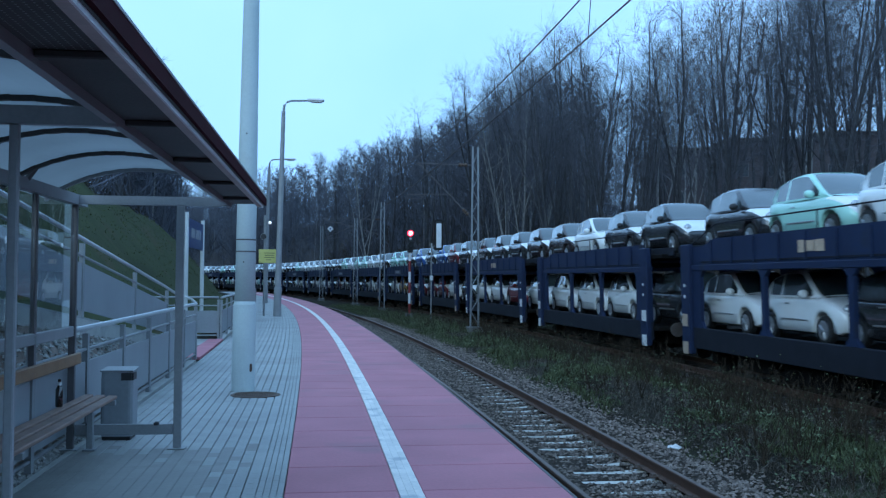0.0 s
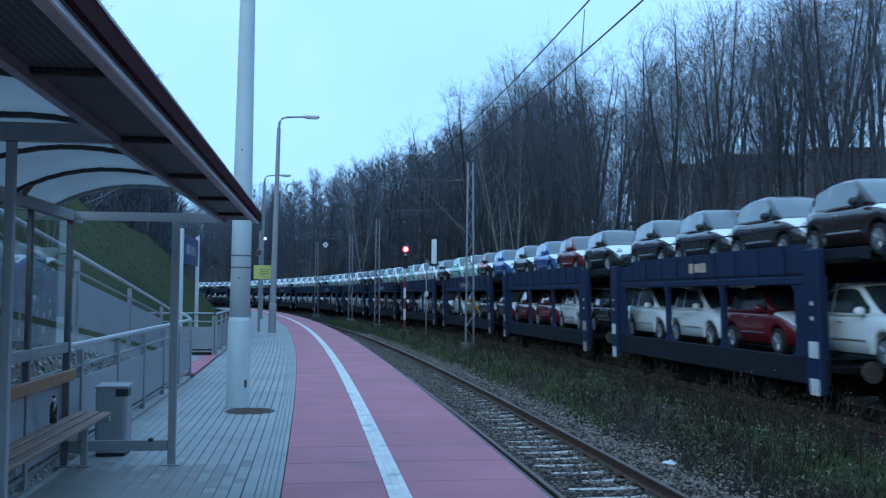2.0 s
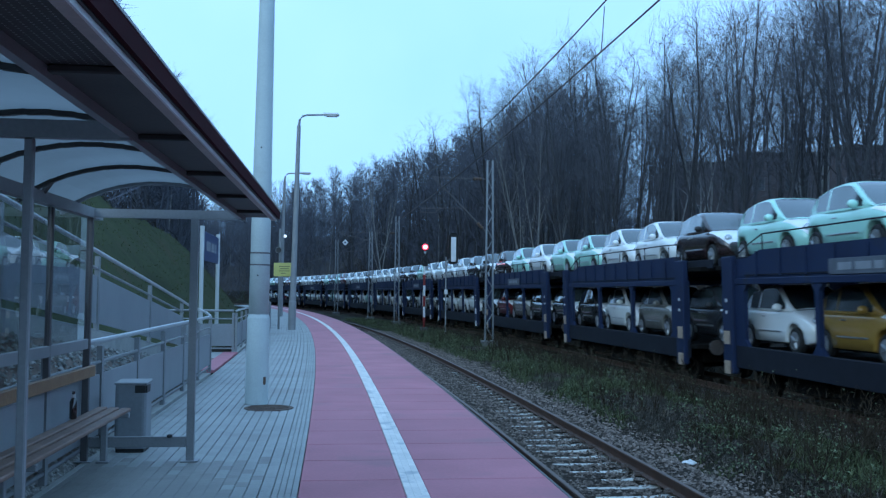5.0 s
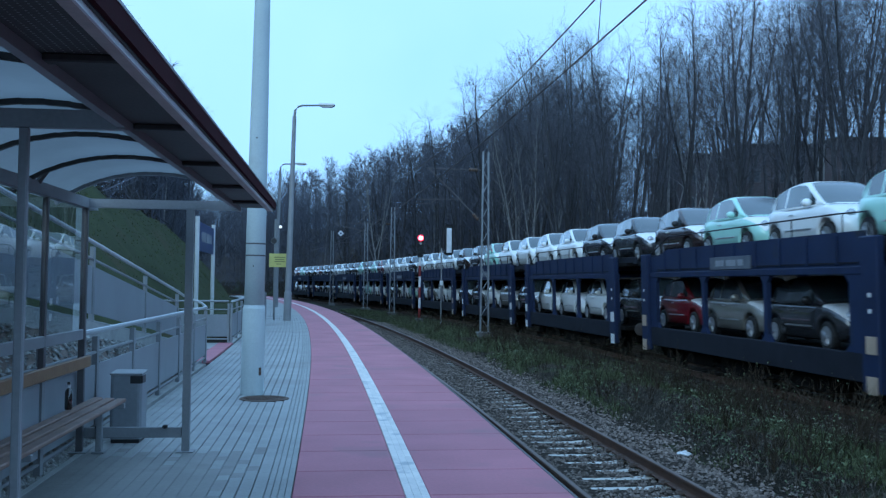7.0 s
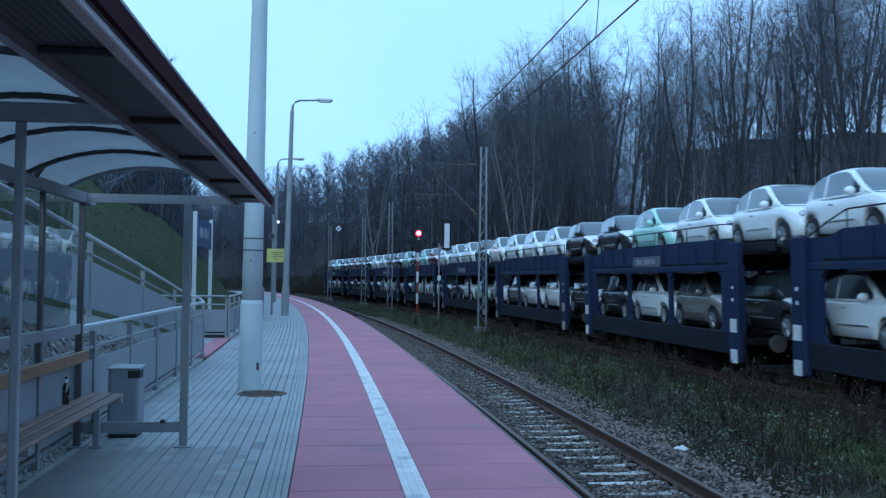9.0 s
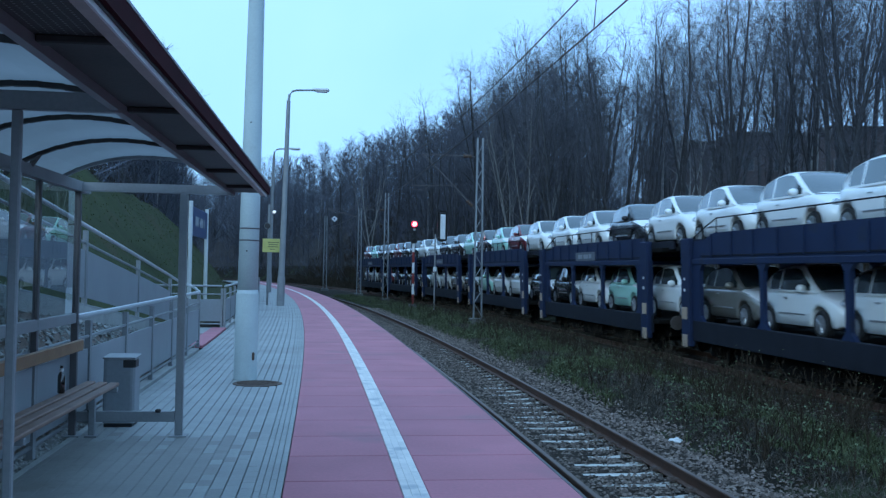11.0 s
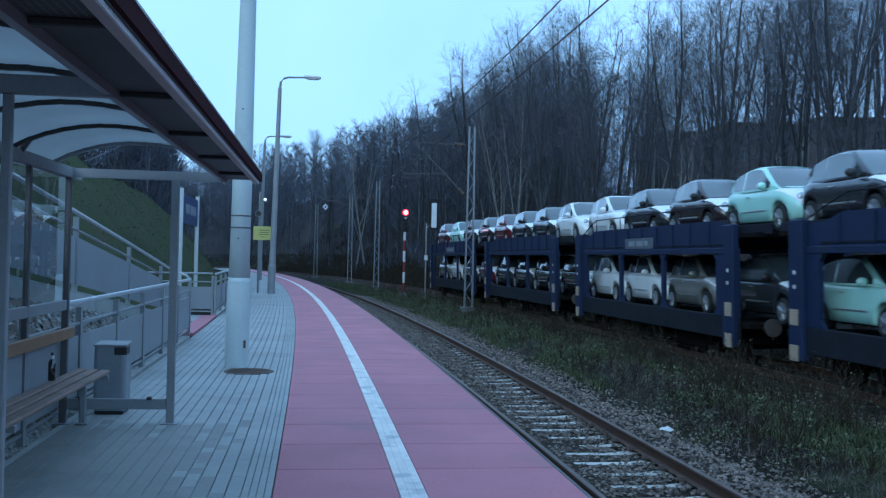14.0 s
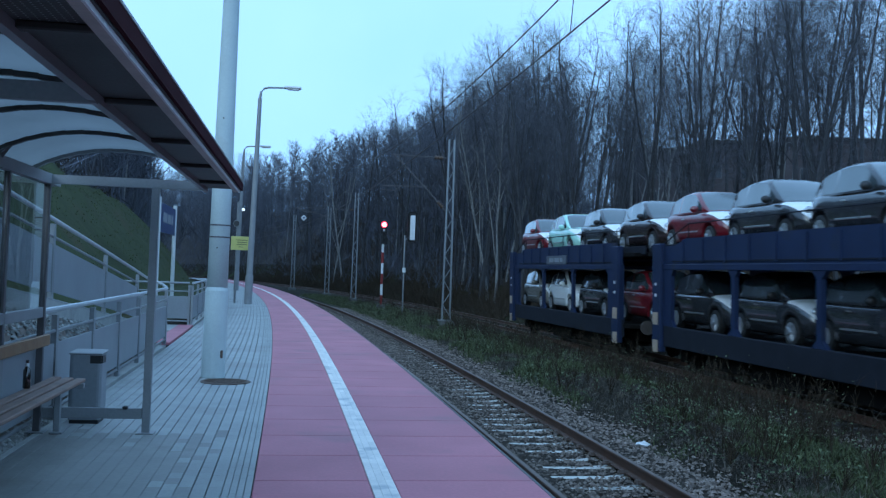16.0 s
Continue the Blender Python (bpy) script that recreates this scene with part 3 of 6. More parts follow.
def lattice_mast(s, o, top, arm=True):
    """A mast of two channels tied by lacing, with a bracket arm over the near track."""
    m = thing("catenary_mast", on_line(s, o, -0.95), "grey lattice steel catenary mast standing between the tracks", "mast", group="catenary masts")
    h = top + 0.95
    bm = bmesh.new()
    box(bm, (0, 0, 0.15), (0.75, 0.75, 0.4), 0.03)
    part("footing", bm, M_EDGE, m)
    for sx in (-1, 1):
        bm = bmesh.new()
        beam(bm, (sx * 0.20, 0, 0.3), (sx * 0.13, 0, h), 0.07, 0.13)
        part("upright", bm, M_STEEL, m)
    n = 14
    for k in range(n):
        z0, z1 = 0.5 + (h - 0.8) * k / n, 0.5 + (h - 0.8) * (k + 1) / n
        w0, w1 = 0.20 - 0.07 * z0 / h, 0.20 - 0.07 * z1 / h
        sg = 1 if k % 2 else -1
        for y in (-0.06, 0.06):
            bm = bmesh.new()
            beam(bm, (-sg * w0, y, z0), (sg * w1, y, z1), 0.045, 0.012)
            part("lacing_bar", bm, M_STEEL, m)
    if arm == "cantilever":
        for nm, pts, r in (("stay_tube", [(-0.13, 0, 8.32), (-2.95, 0, 8.34)], 0.028), ("bracket_tube", [(-0.15, 0, 5.65), (-1.2, 0, 6.75), (-2.85, 0, 8.34)], 0.032),
                           ("registration_tube", [(-1.15, 0, 6.86), (-3.4, 0, 6.80)], 0.024), ("steady_arm", [(-2.5, 0, 6.80), (-2.75, 0, 6.58), (-3.5, 0, 6.62)], 0.018)):
            bm = bmesh.new()
            tube(bm, pts, r, 6)
            part(nm, bm, M_DARKPOST, m)
        for a, b in (((-0.42, 0, 8.32), (-0.85, 0, 8.325)), ((-0.35, 0, 5.86), (-0.62, 0, 6.14))):
            bm = bmesh.new()
            a, b = Vector(a), Vector(b)
            tube(bm, [a.lerp(b, k / 6) for k in range(7)], [0.06, 0.10, 0.06, 0.10, 0.06, 0.10, 0.06], 8)
            part("insulator", bm, M_RUST, m)
    elif arm:
        reach = -(o - 1.6)
        bm = bmesh.new()
        tube(bm, [(0, 0, 6.2), (reach * 0.55, 0, 6.9), (reach, 0, 7.45)], 0.03, 6)
        part("bracket_tube", bm, M_DARKPOST, m)
        bm = bmesh.new()
        tube(bm, [(0, 0, 7.5), (reach, 0, 7.5)], 0.022, 6)
        part("stay_tube", bm, M_DARKPOST, m)
        bm = bmesh.new()
        tube(bm, [(reach * 0.5, 0, 6.75), (reach * 0.62, 0, 6.05), (reach * 0.98, 0, 5.85)], 0.02, 6)
        part("steady_arm", bm, M_DARKPOST, m)
        for x in (-0.35,):
            bm = bmesh.new()
            tube(bm, [(x + 0.2, 0, 7.5), (x, 0, 7.5), (x - 0.25, 0, 7.52)], [0.05, 0.075, 0.05], 8)
            part("insulator", bm, M_RUST, m)
    return m


lattice_mast(46.2, 6.5, 8.3, arm="cantilever")
lattice_mast(76.8, 6.3, 7.95)
lattice_mast(90.8, 6.3, 7.55, arm=False)
lattice_mast(112.0, 6.3, 7.9, arm=False)


# ---- signals ----
def build_signals():
    sg = thing("signal_post", on_line(64.0, 6.15, -0.95), "red and white banded signal post showing a red light", "railway signal")
    bm = bmesh.new()
    box(bm, (0, 0, 0.1), (0.5, 0.5, 0.5), 0.03)
    part("footing", bm, M_EDGE, sg)
    z, k = 0.3, 0
    while z < 4.6:
        hgt = 0.72
        bm = bmesh.new()
        tube(bm, [(0, 0, z), (0, 0, z + hgt)], 0.085, 10)
        part("band", bm, M_WHITEPAINT if k % 2 else M_REDPAINT, sg)
        z, k = z + hgt, k + 1
    bm = bmesh.new()
    box(bm, (0, -0.12, 5.25), (0.40, 0.12, 1.55), 0.04)
    part("head", bm, M_BLACK, sg, "black signal head")
    for i, zz in enumerate((5.78, 5.42, 5.05, 4.70)):
        bm = bmesh.new()
        # the lit lens is drawn oversize to imitate its red halo
        disc_bar(bm, (0, -0.20, zz), (0, 1, 0), 0.21 if i == 0 else 0.09, 0.21 if i == 0 else 0.09, 0.02, 16)
        lens = part("lens", bm, M_SIGNAL_RED if i == 0 else M_LAMP_GLASS if i == 1 else M_BLACK, sg, "glowing red lens" if i == 0 else "")
        if i == 0:
            # added pinkish disc imitates the lamp's glaring centre
            bm = bmesh.new()
            disc_bar(bm, (0, -0.225, zz), (0, 1, 0), 0.14, 0.14, 0.01, 16)
            part("lens_glare_disc", bm, M_SIGNAL_GLARE, lens)
        bm = bmesh.new()
        ring = [(0.15 * math.cos(a), 0.0, 0.15 * math.sin(a)) for a in [math.pi * q / 8 for q in range(9)]]
        vv = [[bm.verts.new((x, y, zz + z)) for x, _, z in ring] for y in (-0.18, -0.38)]
        for q in range(8):
            bm.faces.new((vv[0][q], vv[0][q + 1], vv[1][q + 1], vv[1][q]))
        part("hood", bm, M_BLACK, sg)
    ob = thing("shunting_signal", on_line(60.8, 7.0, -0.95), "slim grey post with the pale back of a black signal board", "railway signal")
    bm = bmesh.new()
    tube(bm, [(0, 0, 0), (0, 0, 5.0)], 0.05, 8)
    part("pole", bm, M_STEEL, ob)
    bm = bmesh.new()
    beam(bm, (0, 0, 4.7), (0.42, 0, 4.95), 0.06, 0.06)
    part("bracket", bm, M_STEEL, ob)
    bm = bmesh.new()
    box(bm, (0.45, 0, 5.55), (0.62, 0.10, 2.0), 0.12)
    part("board", bm, M_BLACK, ob)
    bm = bmesh.new()
    box(bm, (0.48, -0.075, 5.5), (0.34, 0.07, 1.6), 0.03)
    part("housing", bm, M_WHITEPAINT, ob, "pale grey lamp housing")
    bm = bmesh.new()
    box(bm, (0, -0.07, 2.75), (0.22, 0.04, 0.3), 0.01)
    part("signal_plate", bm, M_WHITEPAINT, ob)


build_signals()


# ---- poles and lamps on the platform ----
def build_concrete_pole():
    at = Matrix.Translation((-3.036, 14.48, 0)) @ Matrix.Rotation(radians(0.5), 4, "Y")
    p = thing("concrete_pole", at, "tall pale concrete mast with a steel-banded thicker foot", "mast")
    bm = bmesh.new()
    tube(bm, [(0, 0, 0), (0, 0, 1.30), (0, 0, 1.36)], [0.175, 0.170, 0.152], 28)
    part("base_sleeve", bm, M_POLE, p, "thicker grey-white foot sleeve", smooth=False)
    bm = bmesh.new()
    tube(bm, [(0, 0, 1.35), (0, 0, 3.0), (0, 0, 6.0), (0, 0, 9.6)], [0.153, 0.146, 0.118, 0.085], 28)
    part("shaft", bm, M_POLE, p, smooth=True)
    for z in (2.10, 2.28):
        bm = bmesh.new()
        tube(bm, [(0, 0, z), (0, 0, z + 0.022)], 0.1535, 28)
        part("band", bm, M_DARKPOST, p, "dark steel band")
    bm = bmesh.new()
    box(bm, (0.13, -0.11, 0.36), (0.05, 0.03, 0.12), 0.01)
    part("cable_lug", bm, M_RUST, p)
    for z in (3.9, 1.95):
        bm = bmesh.new()
        disc_bar(bm, (0.0, -0.142 if z < 3 else -0.132, z), (0, 1, 0), 0.012, 0.012, 0.012, 8)
        part("bolt", bm, M_BLACK, p)
    cover = thing("manhole_cover", Matrix.Translation((-2.74, 13.95, 0)), "rusty round iron cover set in the paving", "manhole cover")
    bm = bmesh.new()
    tube(bm, [(0, 0, -0.03), (0, 0, 0.008), (0, 0, 0.012)], [0.36, 0.36, 0.345], 32)
    part("rim", bm, M_RUST, cover)
    bm = bmesh.new()
    for k in range(-4, 5):
        hw = math.sqrt(max(0.3 ** 2 - (k * 0.065) ** 2, 0.001))
        box(bm, (0, k * 0.065, 0.013), (2 * hw, 0.03, 0.008))
    part("tread", bm, M_RUST, cover)


def lamp_post(x, y, h, lean, group="platform lamps"):
    p = thing("street_lamp", Matrix.Translation((x, y, 0)) @ Matrix.Rotation(radians(lean), 4, "Y"), "grey steel platform lamp with a bent arm and flat head, unlit", "street lamp", group=group)
    bm = bmesh.new()
    tube(bm, [(0, 0, 0), (0, 0, 1.25), (0, 0, 1.32)], [0.175, 0.175, 0.15], 16)
    part("foot", bm, M_GREYPAINT, p)
    bm = bmesh.new()
    tube(bm, [(0, 0, 1.3), (0, 0, h - 0.5)], [0.145, 0.085], 14)
    part("shaft", bm, M_GREYPAINT, p)
    bm = bmesh.new()
    tube(bm, [(0, 0, h - 0.5), (0.03, 0, h - 0.22), (0.16, 0, h - 0.06), (0.35, 0, h), (1.15, 0, h + 0.03)], [0.06, 0.055, 0.05, 0.045, 0.04], 8)
    part("arm", bm, M_GREYPAINT, p)
    bm = bmesh.new()
    box(bm, (1.45, 0, h + 0.05), (0.75, 0.3, 0.13), 0.045)
    part("head", bm, M_WHITEPAINT, p, "pale flat lamp head")
    bm = bmesh.new()
    box(bm, (1.48, 0, h - 0.03), (0.5, 0.22, 0.05), 0.015)
    part("diffuser", bm, M_LAMP_GLASS, p)


build_concrete_pole()
lamp_post(-7.46, 42.9, 9.78, 1.1)
lamp_post(-12.3, 66.0, 10.0, 1.0)


def build_yellow_sign():
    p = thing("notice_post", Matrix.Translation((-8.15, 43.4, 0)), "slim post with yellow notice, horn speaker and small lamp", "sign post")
    bm = bmesh.new()
    tube(bm, [(0, 0, 0), (0, 0, 4.6)], 0.05, 8)
    part("pole", bm, M_STEEL, p)
    bm = bmesh.new()
    box(bm, (0.18, -0.07, 2.72), (0.86, 0.025, 0.62), 0.006)
    b = part("notice", bm, M_YELLOW, p, "yellow enamel notice")
    for k, (w, z) in enumerate(((0.5, 2.86), (0.42, 2.76), (0.46, 2.66), (0.22, 2.55))):
        bm = bmesh.new()
        box(bm, (0.24 if k < 3 else 0.2, -0.087, z), (w, 0.006, 0.035))
        part("text_bar", bm, M_OLIVE, b)
    bm = bmesh.new()
    tube(bm, [(0, -0.05, 3.62), (0, -0.30, 3.60)], [0.07, 0.15], 14)
    part("horn_speaker", bm, M_GREYPAINT, p, "grey horn loudspeaker")
    bm = bmesh.new()
    tube(bm, [(0, -0.301, 3.6), (0, -0.31, 3.6)], 0.13, 14)
    part("speaker_mouth", bm, M_BLACK, p)
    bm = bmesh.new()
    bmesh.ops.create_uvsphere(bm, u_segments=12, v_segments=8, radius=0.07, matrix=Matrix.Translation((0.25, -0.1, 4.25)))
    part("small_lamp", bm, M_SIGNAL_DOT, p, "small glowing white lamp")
    bm = bmesh.new()
    beam(bm, (0, 0, 4.3), (0.25, -0.1, 4.3), 0.04, 0.04)
    part("bracket", bm, M_STEEL, p)
    bm = thing("cable_cabinet", Matrix.Translation((-8.9, 44.2, 0)), "small grey cabinet beside the platform lamp", "cabinet")
    b = bmesh.new()
    box(b, (0, 0, 0.62), (0.42, 0.3, 1.24), 0.02)
    part("body", b, M_PANEL, bm)
    b = bmesh.new()
    box(b, (0, -0.155, 0.7), (0.34, 0.012, 0.95), 0.004)
    part("door", b, M_GREYPAINT, bm)


build_yellow_sign()


# ---- shelter ----
SH = Matrix.Translation((-2.66, 9.56, 0)) @ Matrix.Rotation(radians(6.8), 4, "Z")


def build_shelter():
    """Local y runs along the shelter away from the viewer's end, x to the platform edge, 0 at the far front post."""
    sh = thing("platform_shelter", SH, "grey steel platform shelter with milky arched roof and glass back", "shelter")
    bays = [0.0, -5.1, -10.2]
    back = -1.03
    for y in bays:
        for x, top in ((0.0, 2.43), (back, 2.46)):
            wide, deep = ((0.078 if x == 0.0 else 0.066, 0.055) if y == 0.0 else (0.044, 0.04))
            bm = bmesh.new()
            box(bm, (x, y, top / 2), (wide, deep, top), 0.006)
            part("post", bm, M_GREYPAINT if x == 0.0 else M_DARKPOST, sh)
            bm = bmesh.new()
            box(bm, (x, y, 0.006), (0.17, 0.17, 0.012), 0.003)
            part("foot_plate", bm, M_GREYPAINT, sh)
        bm = bmesh.new()
        beam(bm, (back, y, 2.475), (0.47, y, 2.473), 0.055, 0.088)
        part("cross_beam", bm, M_GREYPAINT, sh)
    for y in (0.0,):
        bm = bmesh.new()
        box(bm, (back / 2, y, 0.195), (-back - 0.085, 0.045, 0.105), 0.006)
        q = part("end_rail", bm, M_GREYPAINT, sh)
        for x in (-0.2, -0.85):
            bm = bmesh.new()
            box(bm, (x, -0.03, 0.255), (0.05, 0.06, 0.035), 0.01)
            part("clamp", bm, M_BLACK, q)
    y0, y1 = 0.33, -10.5
    # roof: an arch from the back plate over to the eave
    prof = []
    for k in range(15):
        f = k / 14
        x = back - 0.12 + f * (0.80 - back + 0.12)
        z = 2.44 + 0.09 * f + 0.26 * math.sin(math.pi * f ** 0.8)
        prof.append((x, z))
    joints = [-0.42] + [-0.6 - 1.2 * k for k in range(9)] + [y1]
    for a, b in zip(joints, joints[1:]):
        bm = bmesh.new()
        q = [[[bm.verts.new((x, y, z + dz)) for x, z in prof] for y in (a, b)] for dz in (0.0, 0.012)]
        n = len(prof)
        for k in range(n - 1):
            bm.faces.new((q[0][0][k], q[0][0][k + 1], q[0][1][k + 1], q[0][1][k]))
            bm.faces.new((q[1][0][k], q[1][1][k], q[1][1][k + 1], q[1][0][k + 1]))
        for s in (0, 1):
            for k in range(n - 1):
                bm.faces.new((q[0][s][k], q[1][s][k], q[1][s][k + 1], q[0][s][k + 1]))
        part("roof_sheet", bm, M_POLY, sh, smooth=True)
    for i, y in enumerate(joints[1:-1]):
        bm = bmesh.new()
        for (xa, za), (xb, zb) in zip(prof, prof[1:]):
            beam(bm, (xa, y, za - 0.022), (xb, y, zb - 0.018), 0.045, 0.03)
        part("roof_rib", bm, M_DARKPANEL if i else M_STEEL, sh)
    for y in joints[2:-1]:
        bm = bmesh.new()
        beam(bm, (back, y + 0.25, 2.50), (back + 0.16, y, 2.60), 0.03, 0.04)
        part("rib_stay", bm, M_DARKPOST, sh)
    for x, z, w, h in ((back, 2.475, 0.09, 0.10), (0.45, 2.468, 0.04, 0.056)):
        bm = bmesh.new()
        beam(bm, (x, y0, z), (x, y1, z), w, h)
        part("purlin", bm, M_GREYPAINT, sh)
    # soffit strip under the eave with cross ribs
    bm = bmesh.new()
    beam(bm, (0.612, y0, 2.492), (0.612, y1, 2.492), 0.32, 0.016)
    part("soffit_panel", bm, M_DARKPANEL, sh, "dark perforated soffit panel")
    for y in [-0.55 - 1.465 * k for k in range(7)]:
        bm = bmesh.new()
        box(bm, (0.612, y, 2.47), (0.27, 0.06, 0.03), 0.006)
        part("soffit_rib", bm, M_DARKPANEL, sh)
    bm = bmesh.new()
    for i in range(170):
        for k in range(8):
            y, x = -6.46 - i * 0.024, 0.50 + 0.030 * k
            bm.faces.new([bm.verts.new((x + a, y + b, 2.4825)) for a, b in ((0.005, 0), (0, -0.005), (-0.005, 0), (0, 0.005))])
    tagged(part("perforated_strip", bm, M_GREYPAINT, sh), kind="stuff")
    bm = bmesh.new()
    beam(bm, (0.760, y0, 2.470), (0.760, y1, 2.470), 0.048, 0.035)
    part("eave_rail", bm, M_EAVE, sh, "dull brown eave rail")
    # thin white bars imitate the bright reflection between eave rail and fascia
    for a, b in ((0.33, -0.65), (-0.655, -3.39), (-3.395, -6.13), (-6.135, -10.5)):
        bm = bmesh.new()
        beam(bm, (0.790, a, 2.462), (0.790, b, 2.462), 0.010, 0.030)
        part("drip_edge_highlight", bm, M_WHITEPAINT, sh)
    bm = bmesh.new()
    beam(bm, (0.801, y0, 2.478), (0.801, y1, 2.478), 0.012, 0.022)
    part("gutter_lip", bm, M_BLACK, sh)
    bm = bmesh.new()
    beam(bm, (0.815, y0 + 0.02, 2.510), (0.815, y1, 2.510), 0.022, 0.075)
    part("fascia", bm, M_FASCIA, sh, "dark maroon fascia board")
    bm = bmesh.new()
    beam(bm, (0.798, y0 + 0.02, 2.554), (0.798, y1, 2.554), 0.062, 0.012)
    part("roof_edge_trim", bm, M_STEEL, sh)
    # back wall
    for a, b in zip(bays, bays[1:]):
        mid = (a + b) / 2
        bm = bmesh.new()
        box(bm, (back, mid, 1.17), (0.05, a - b - 0.085, 0.10), 0.006)
        part("glazing_rail", bm, M_GREYPAINT, sh)
        for y, w in ((a - 1.28, 0.06), (mid - 0.85, 0.06)):
            bm = bmesh.new()
            box(bm, (back, y, 1.66), (0.05, w, 1.52), 0.004)
            part("mullion", bm, M_DARKPOST, sh)
        cuts = [a - 0.045, a - 1.245, a - 1.315, mid - 0.815, mid - 0.885, b + 0.045]
        for c0, c1 in ((cuts[0], cuts[1]), (cuts[2], cuts[3]), (cuts[4], cuts[5])):
            bm = bmesh.new()
            box(bm, (back, (c0 + c1) / 2, 1.82), (0.008, c0 - c1, 1.2))
            g = part("glass_pane", bm, M_GLASS, sh)
            g.visible_shadow = False
    # bench
    bn = thing("bench", SH @ Matrix.Translation((-0.95, 0, 0)), "slatted wooden bench with a brown back board", "bench")
    for k in range(3):
        bm = bmesh.new()
        box(bm, (0.065 + 0.115 * k, -2.8, 0.515 - 0.006 * k), (0.092, 5.8, 0.035), 0.008)
        part("slat", bm, M_WOODGREY, bn)
    bm = bmesh.new()
    box(bm, (-0.02, -2.9, 0.90), (0.035, 5.9, 0.115), 0.01)
    part("back_board", bm, M_WOOD, bn, "orange-brown back board")
    for y in (-0.05, -2.9, -5.4):
        bm = bmesh.new()
        box(bm, (0.18, y, 0.465), (0.36, 0.05, 0.05), 0.006)
        box(bm, (0.12, y, 0.22), (0.06, 0.06, 0.44), 0.006)
        box(bm, (0.12, y, 0.01), (0.12, 0.12, 0.02), 0.004)
        part("bracket", bm, M_GREYPAINT, bn)
    bt = thing("bottle", SH @ Matrix.Translation((-0.915, -0.85, 0.533)), "empty dark brown glass bottle standing on the bench", "bottle")
    bm = bmesh.new()
    tube(bm, [(0, 0, 0), (0, 0, 0.01), (0, 0, 0.16), (0, 0, 0.19), (0, 0, 0.245), (0, 0, 0.25)], [0.028, 0.033, 0.033, 0.016, 0.013, 0.015], 14)
    part("glass", bm, M_BOTTLE, bt, smooth=True)
    bm = bmesh.new()
    tube(bm, [(0, 0, 0.195), (0, 0, 0.225)], 0.0172, 14)
    part("paper_label", bm, M_WHITEPAINT, bt)
    bi = thing("litter_bin", Matrix.Translation((-3.44, 10.14, 0)) @ Matrix.Rotation(radians(6), 4, "Z"), "grey sheet-steel litter bin with a slanted lid", "litter bin")
    bm = bmesh.new()
    ring = [(0.165 - 0.045 + 0.045 * math.cos(a), 0.15 - 0.045 + 0.045 * math.sin(a)) for a in (0.0, 0.52, 1.05, 1.571)]
    ring = ring + [(-x, y) for x, y in ring[::-1]] + [(-x, -y) for x, y in ring] + [(x, -y) for x, y in ring[::-1]]
    lv = [[bm.verts.new((x * k, y * k, z)) for x, y in ring] for k, z in ((0.97, 0.04), (1.0, 0.10), (1.0, 0.64), (0.985, 0.71))]
    for p, q in zip(lv, lv[1:]):
        for k in range(16):
            bm.faces.new((p[k], p[(k + 1) % 16], q[(k + 1) % 16], q[k]))
    bm.faces.new(lv[-1])
    bm.faces.new(lv[0][::-1])
    part("body", bm, M_PANEL, bi)
    bm = bmesh.new()
    box(bm, (0, 0, 0.02), (0.29, 0.27, 0.04), 0.005)
    part("plinth", bm, M_BLACK, bi)
    bm = bmesh.new()
    box(bm, (0, 0, 0.73), (0.34, 0.31, 0.022), 0.008, Matrix.Translation((0, 0, 0.73)) @ Matrix.Rotation(radians(3), 4, "X") @ Matrix.Translation((0, 0, -0.73)))
    part("lid", bm, M_GREYPAINT, bi)
    bm = bmesh.new()
    box(bm, (0.10, -0.145, 0.665), (0.11, 0.02, 0.08), 0.004)
    box(bm, (0.16, -0.06, 0.665), (0.02, 0.16, 0.08), 0.004)
    part("opening", bm, M_BLACK, bi, "dark bin opening")


build_shelter()


# ---- fence, ramp and name board beside the platform ----
def rail_fence(name, s0, s1, o, z0=0.0, z1=0.0, posts=5, panel=(0.16, 0.80), label="grey steel fence with sheet panels and a round handrail"):
    f = thing(name, Matrix(), label, "fence", group="platform fences")
    pts = [s0 + (s1 - s0) * k / posts for k in range(posts + 1)]
    zz = lambda s: z0 + (z1 - z0) * (s - s0) / (s1 - s0)
    for s in pts:
        bm = bmesh.new()
        p = rail_at(s, o, zz(s))[0]
        beam(bm, p, p + Vector((0, 0, 1.10)), 0.06, 0.06)
        part("post", bm, M_GREYPAINT, f)
    for h, r in ((1.16, 0.03), (0.93, 0.02), (0.10, 0.02)):
        bm = bmesh.new()
        tube(bm, [rail_at(s, o, zz(s) + h)[0] for s in pts], r, 8)
        part("handrail" if h > 1 else "rail", bm, M_HANDRAIL if h > 1 else M_STEEL, f, "pale round handrail" if h > 1 else "")
    for a, b in zip(pts, pts[1:]):
        bm = bmesh.new()
        d = 0.06 if b > a else -0.06
        pa, pb = rail_at(a + d, o, 0)[0], rail_at(b - d, o, 0)[0]
        u = (pb - pa).normalized().cross(Vector((0, 0, 1))) * 0.012
        va = [bm.verts.new(p + w + Vector((0, 0, zz(s) + h))) for w in (u, -u) for p, s, h in ((pa, a, panel[0]), (pb, b, panel[0]), (pb, b, panel[1]), (pa, a, panel[1]))]
        bm.faces.new(va[0:4])
        bm.faces.new(va[7:3:-1])
        for k in range(4):
            bm.faces.new((va[k], va[4 + k], va[4 + (k + 1) % 4], va[(k + 1) % 4]))
        part("panel", bm, M_PANEL, f)
    return f


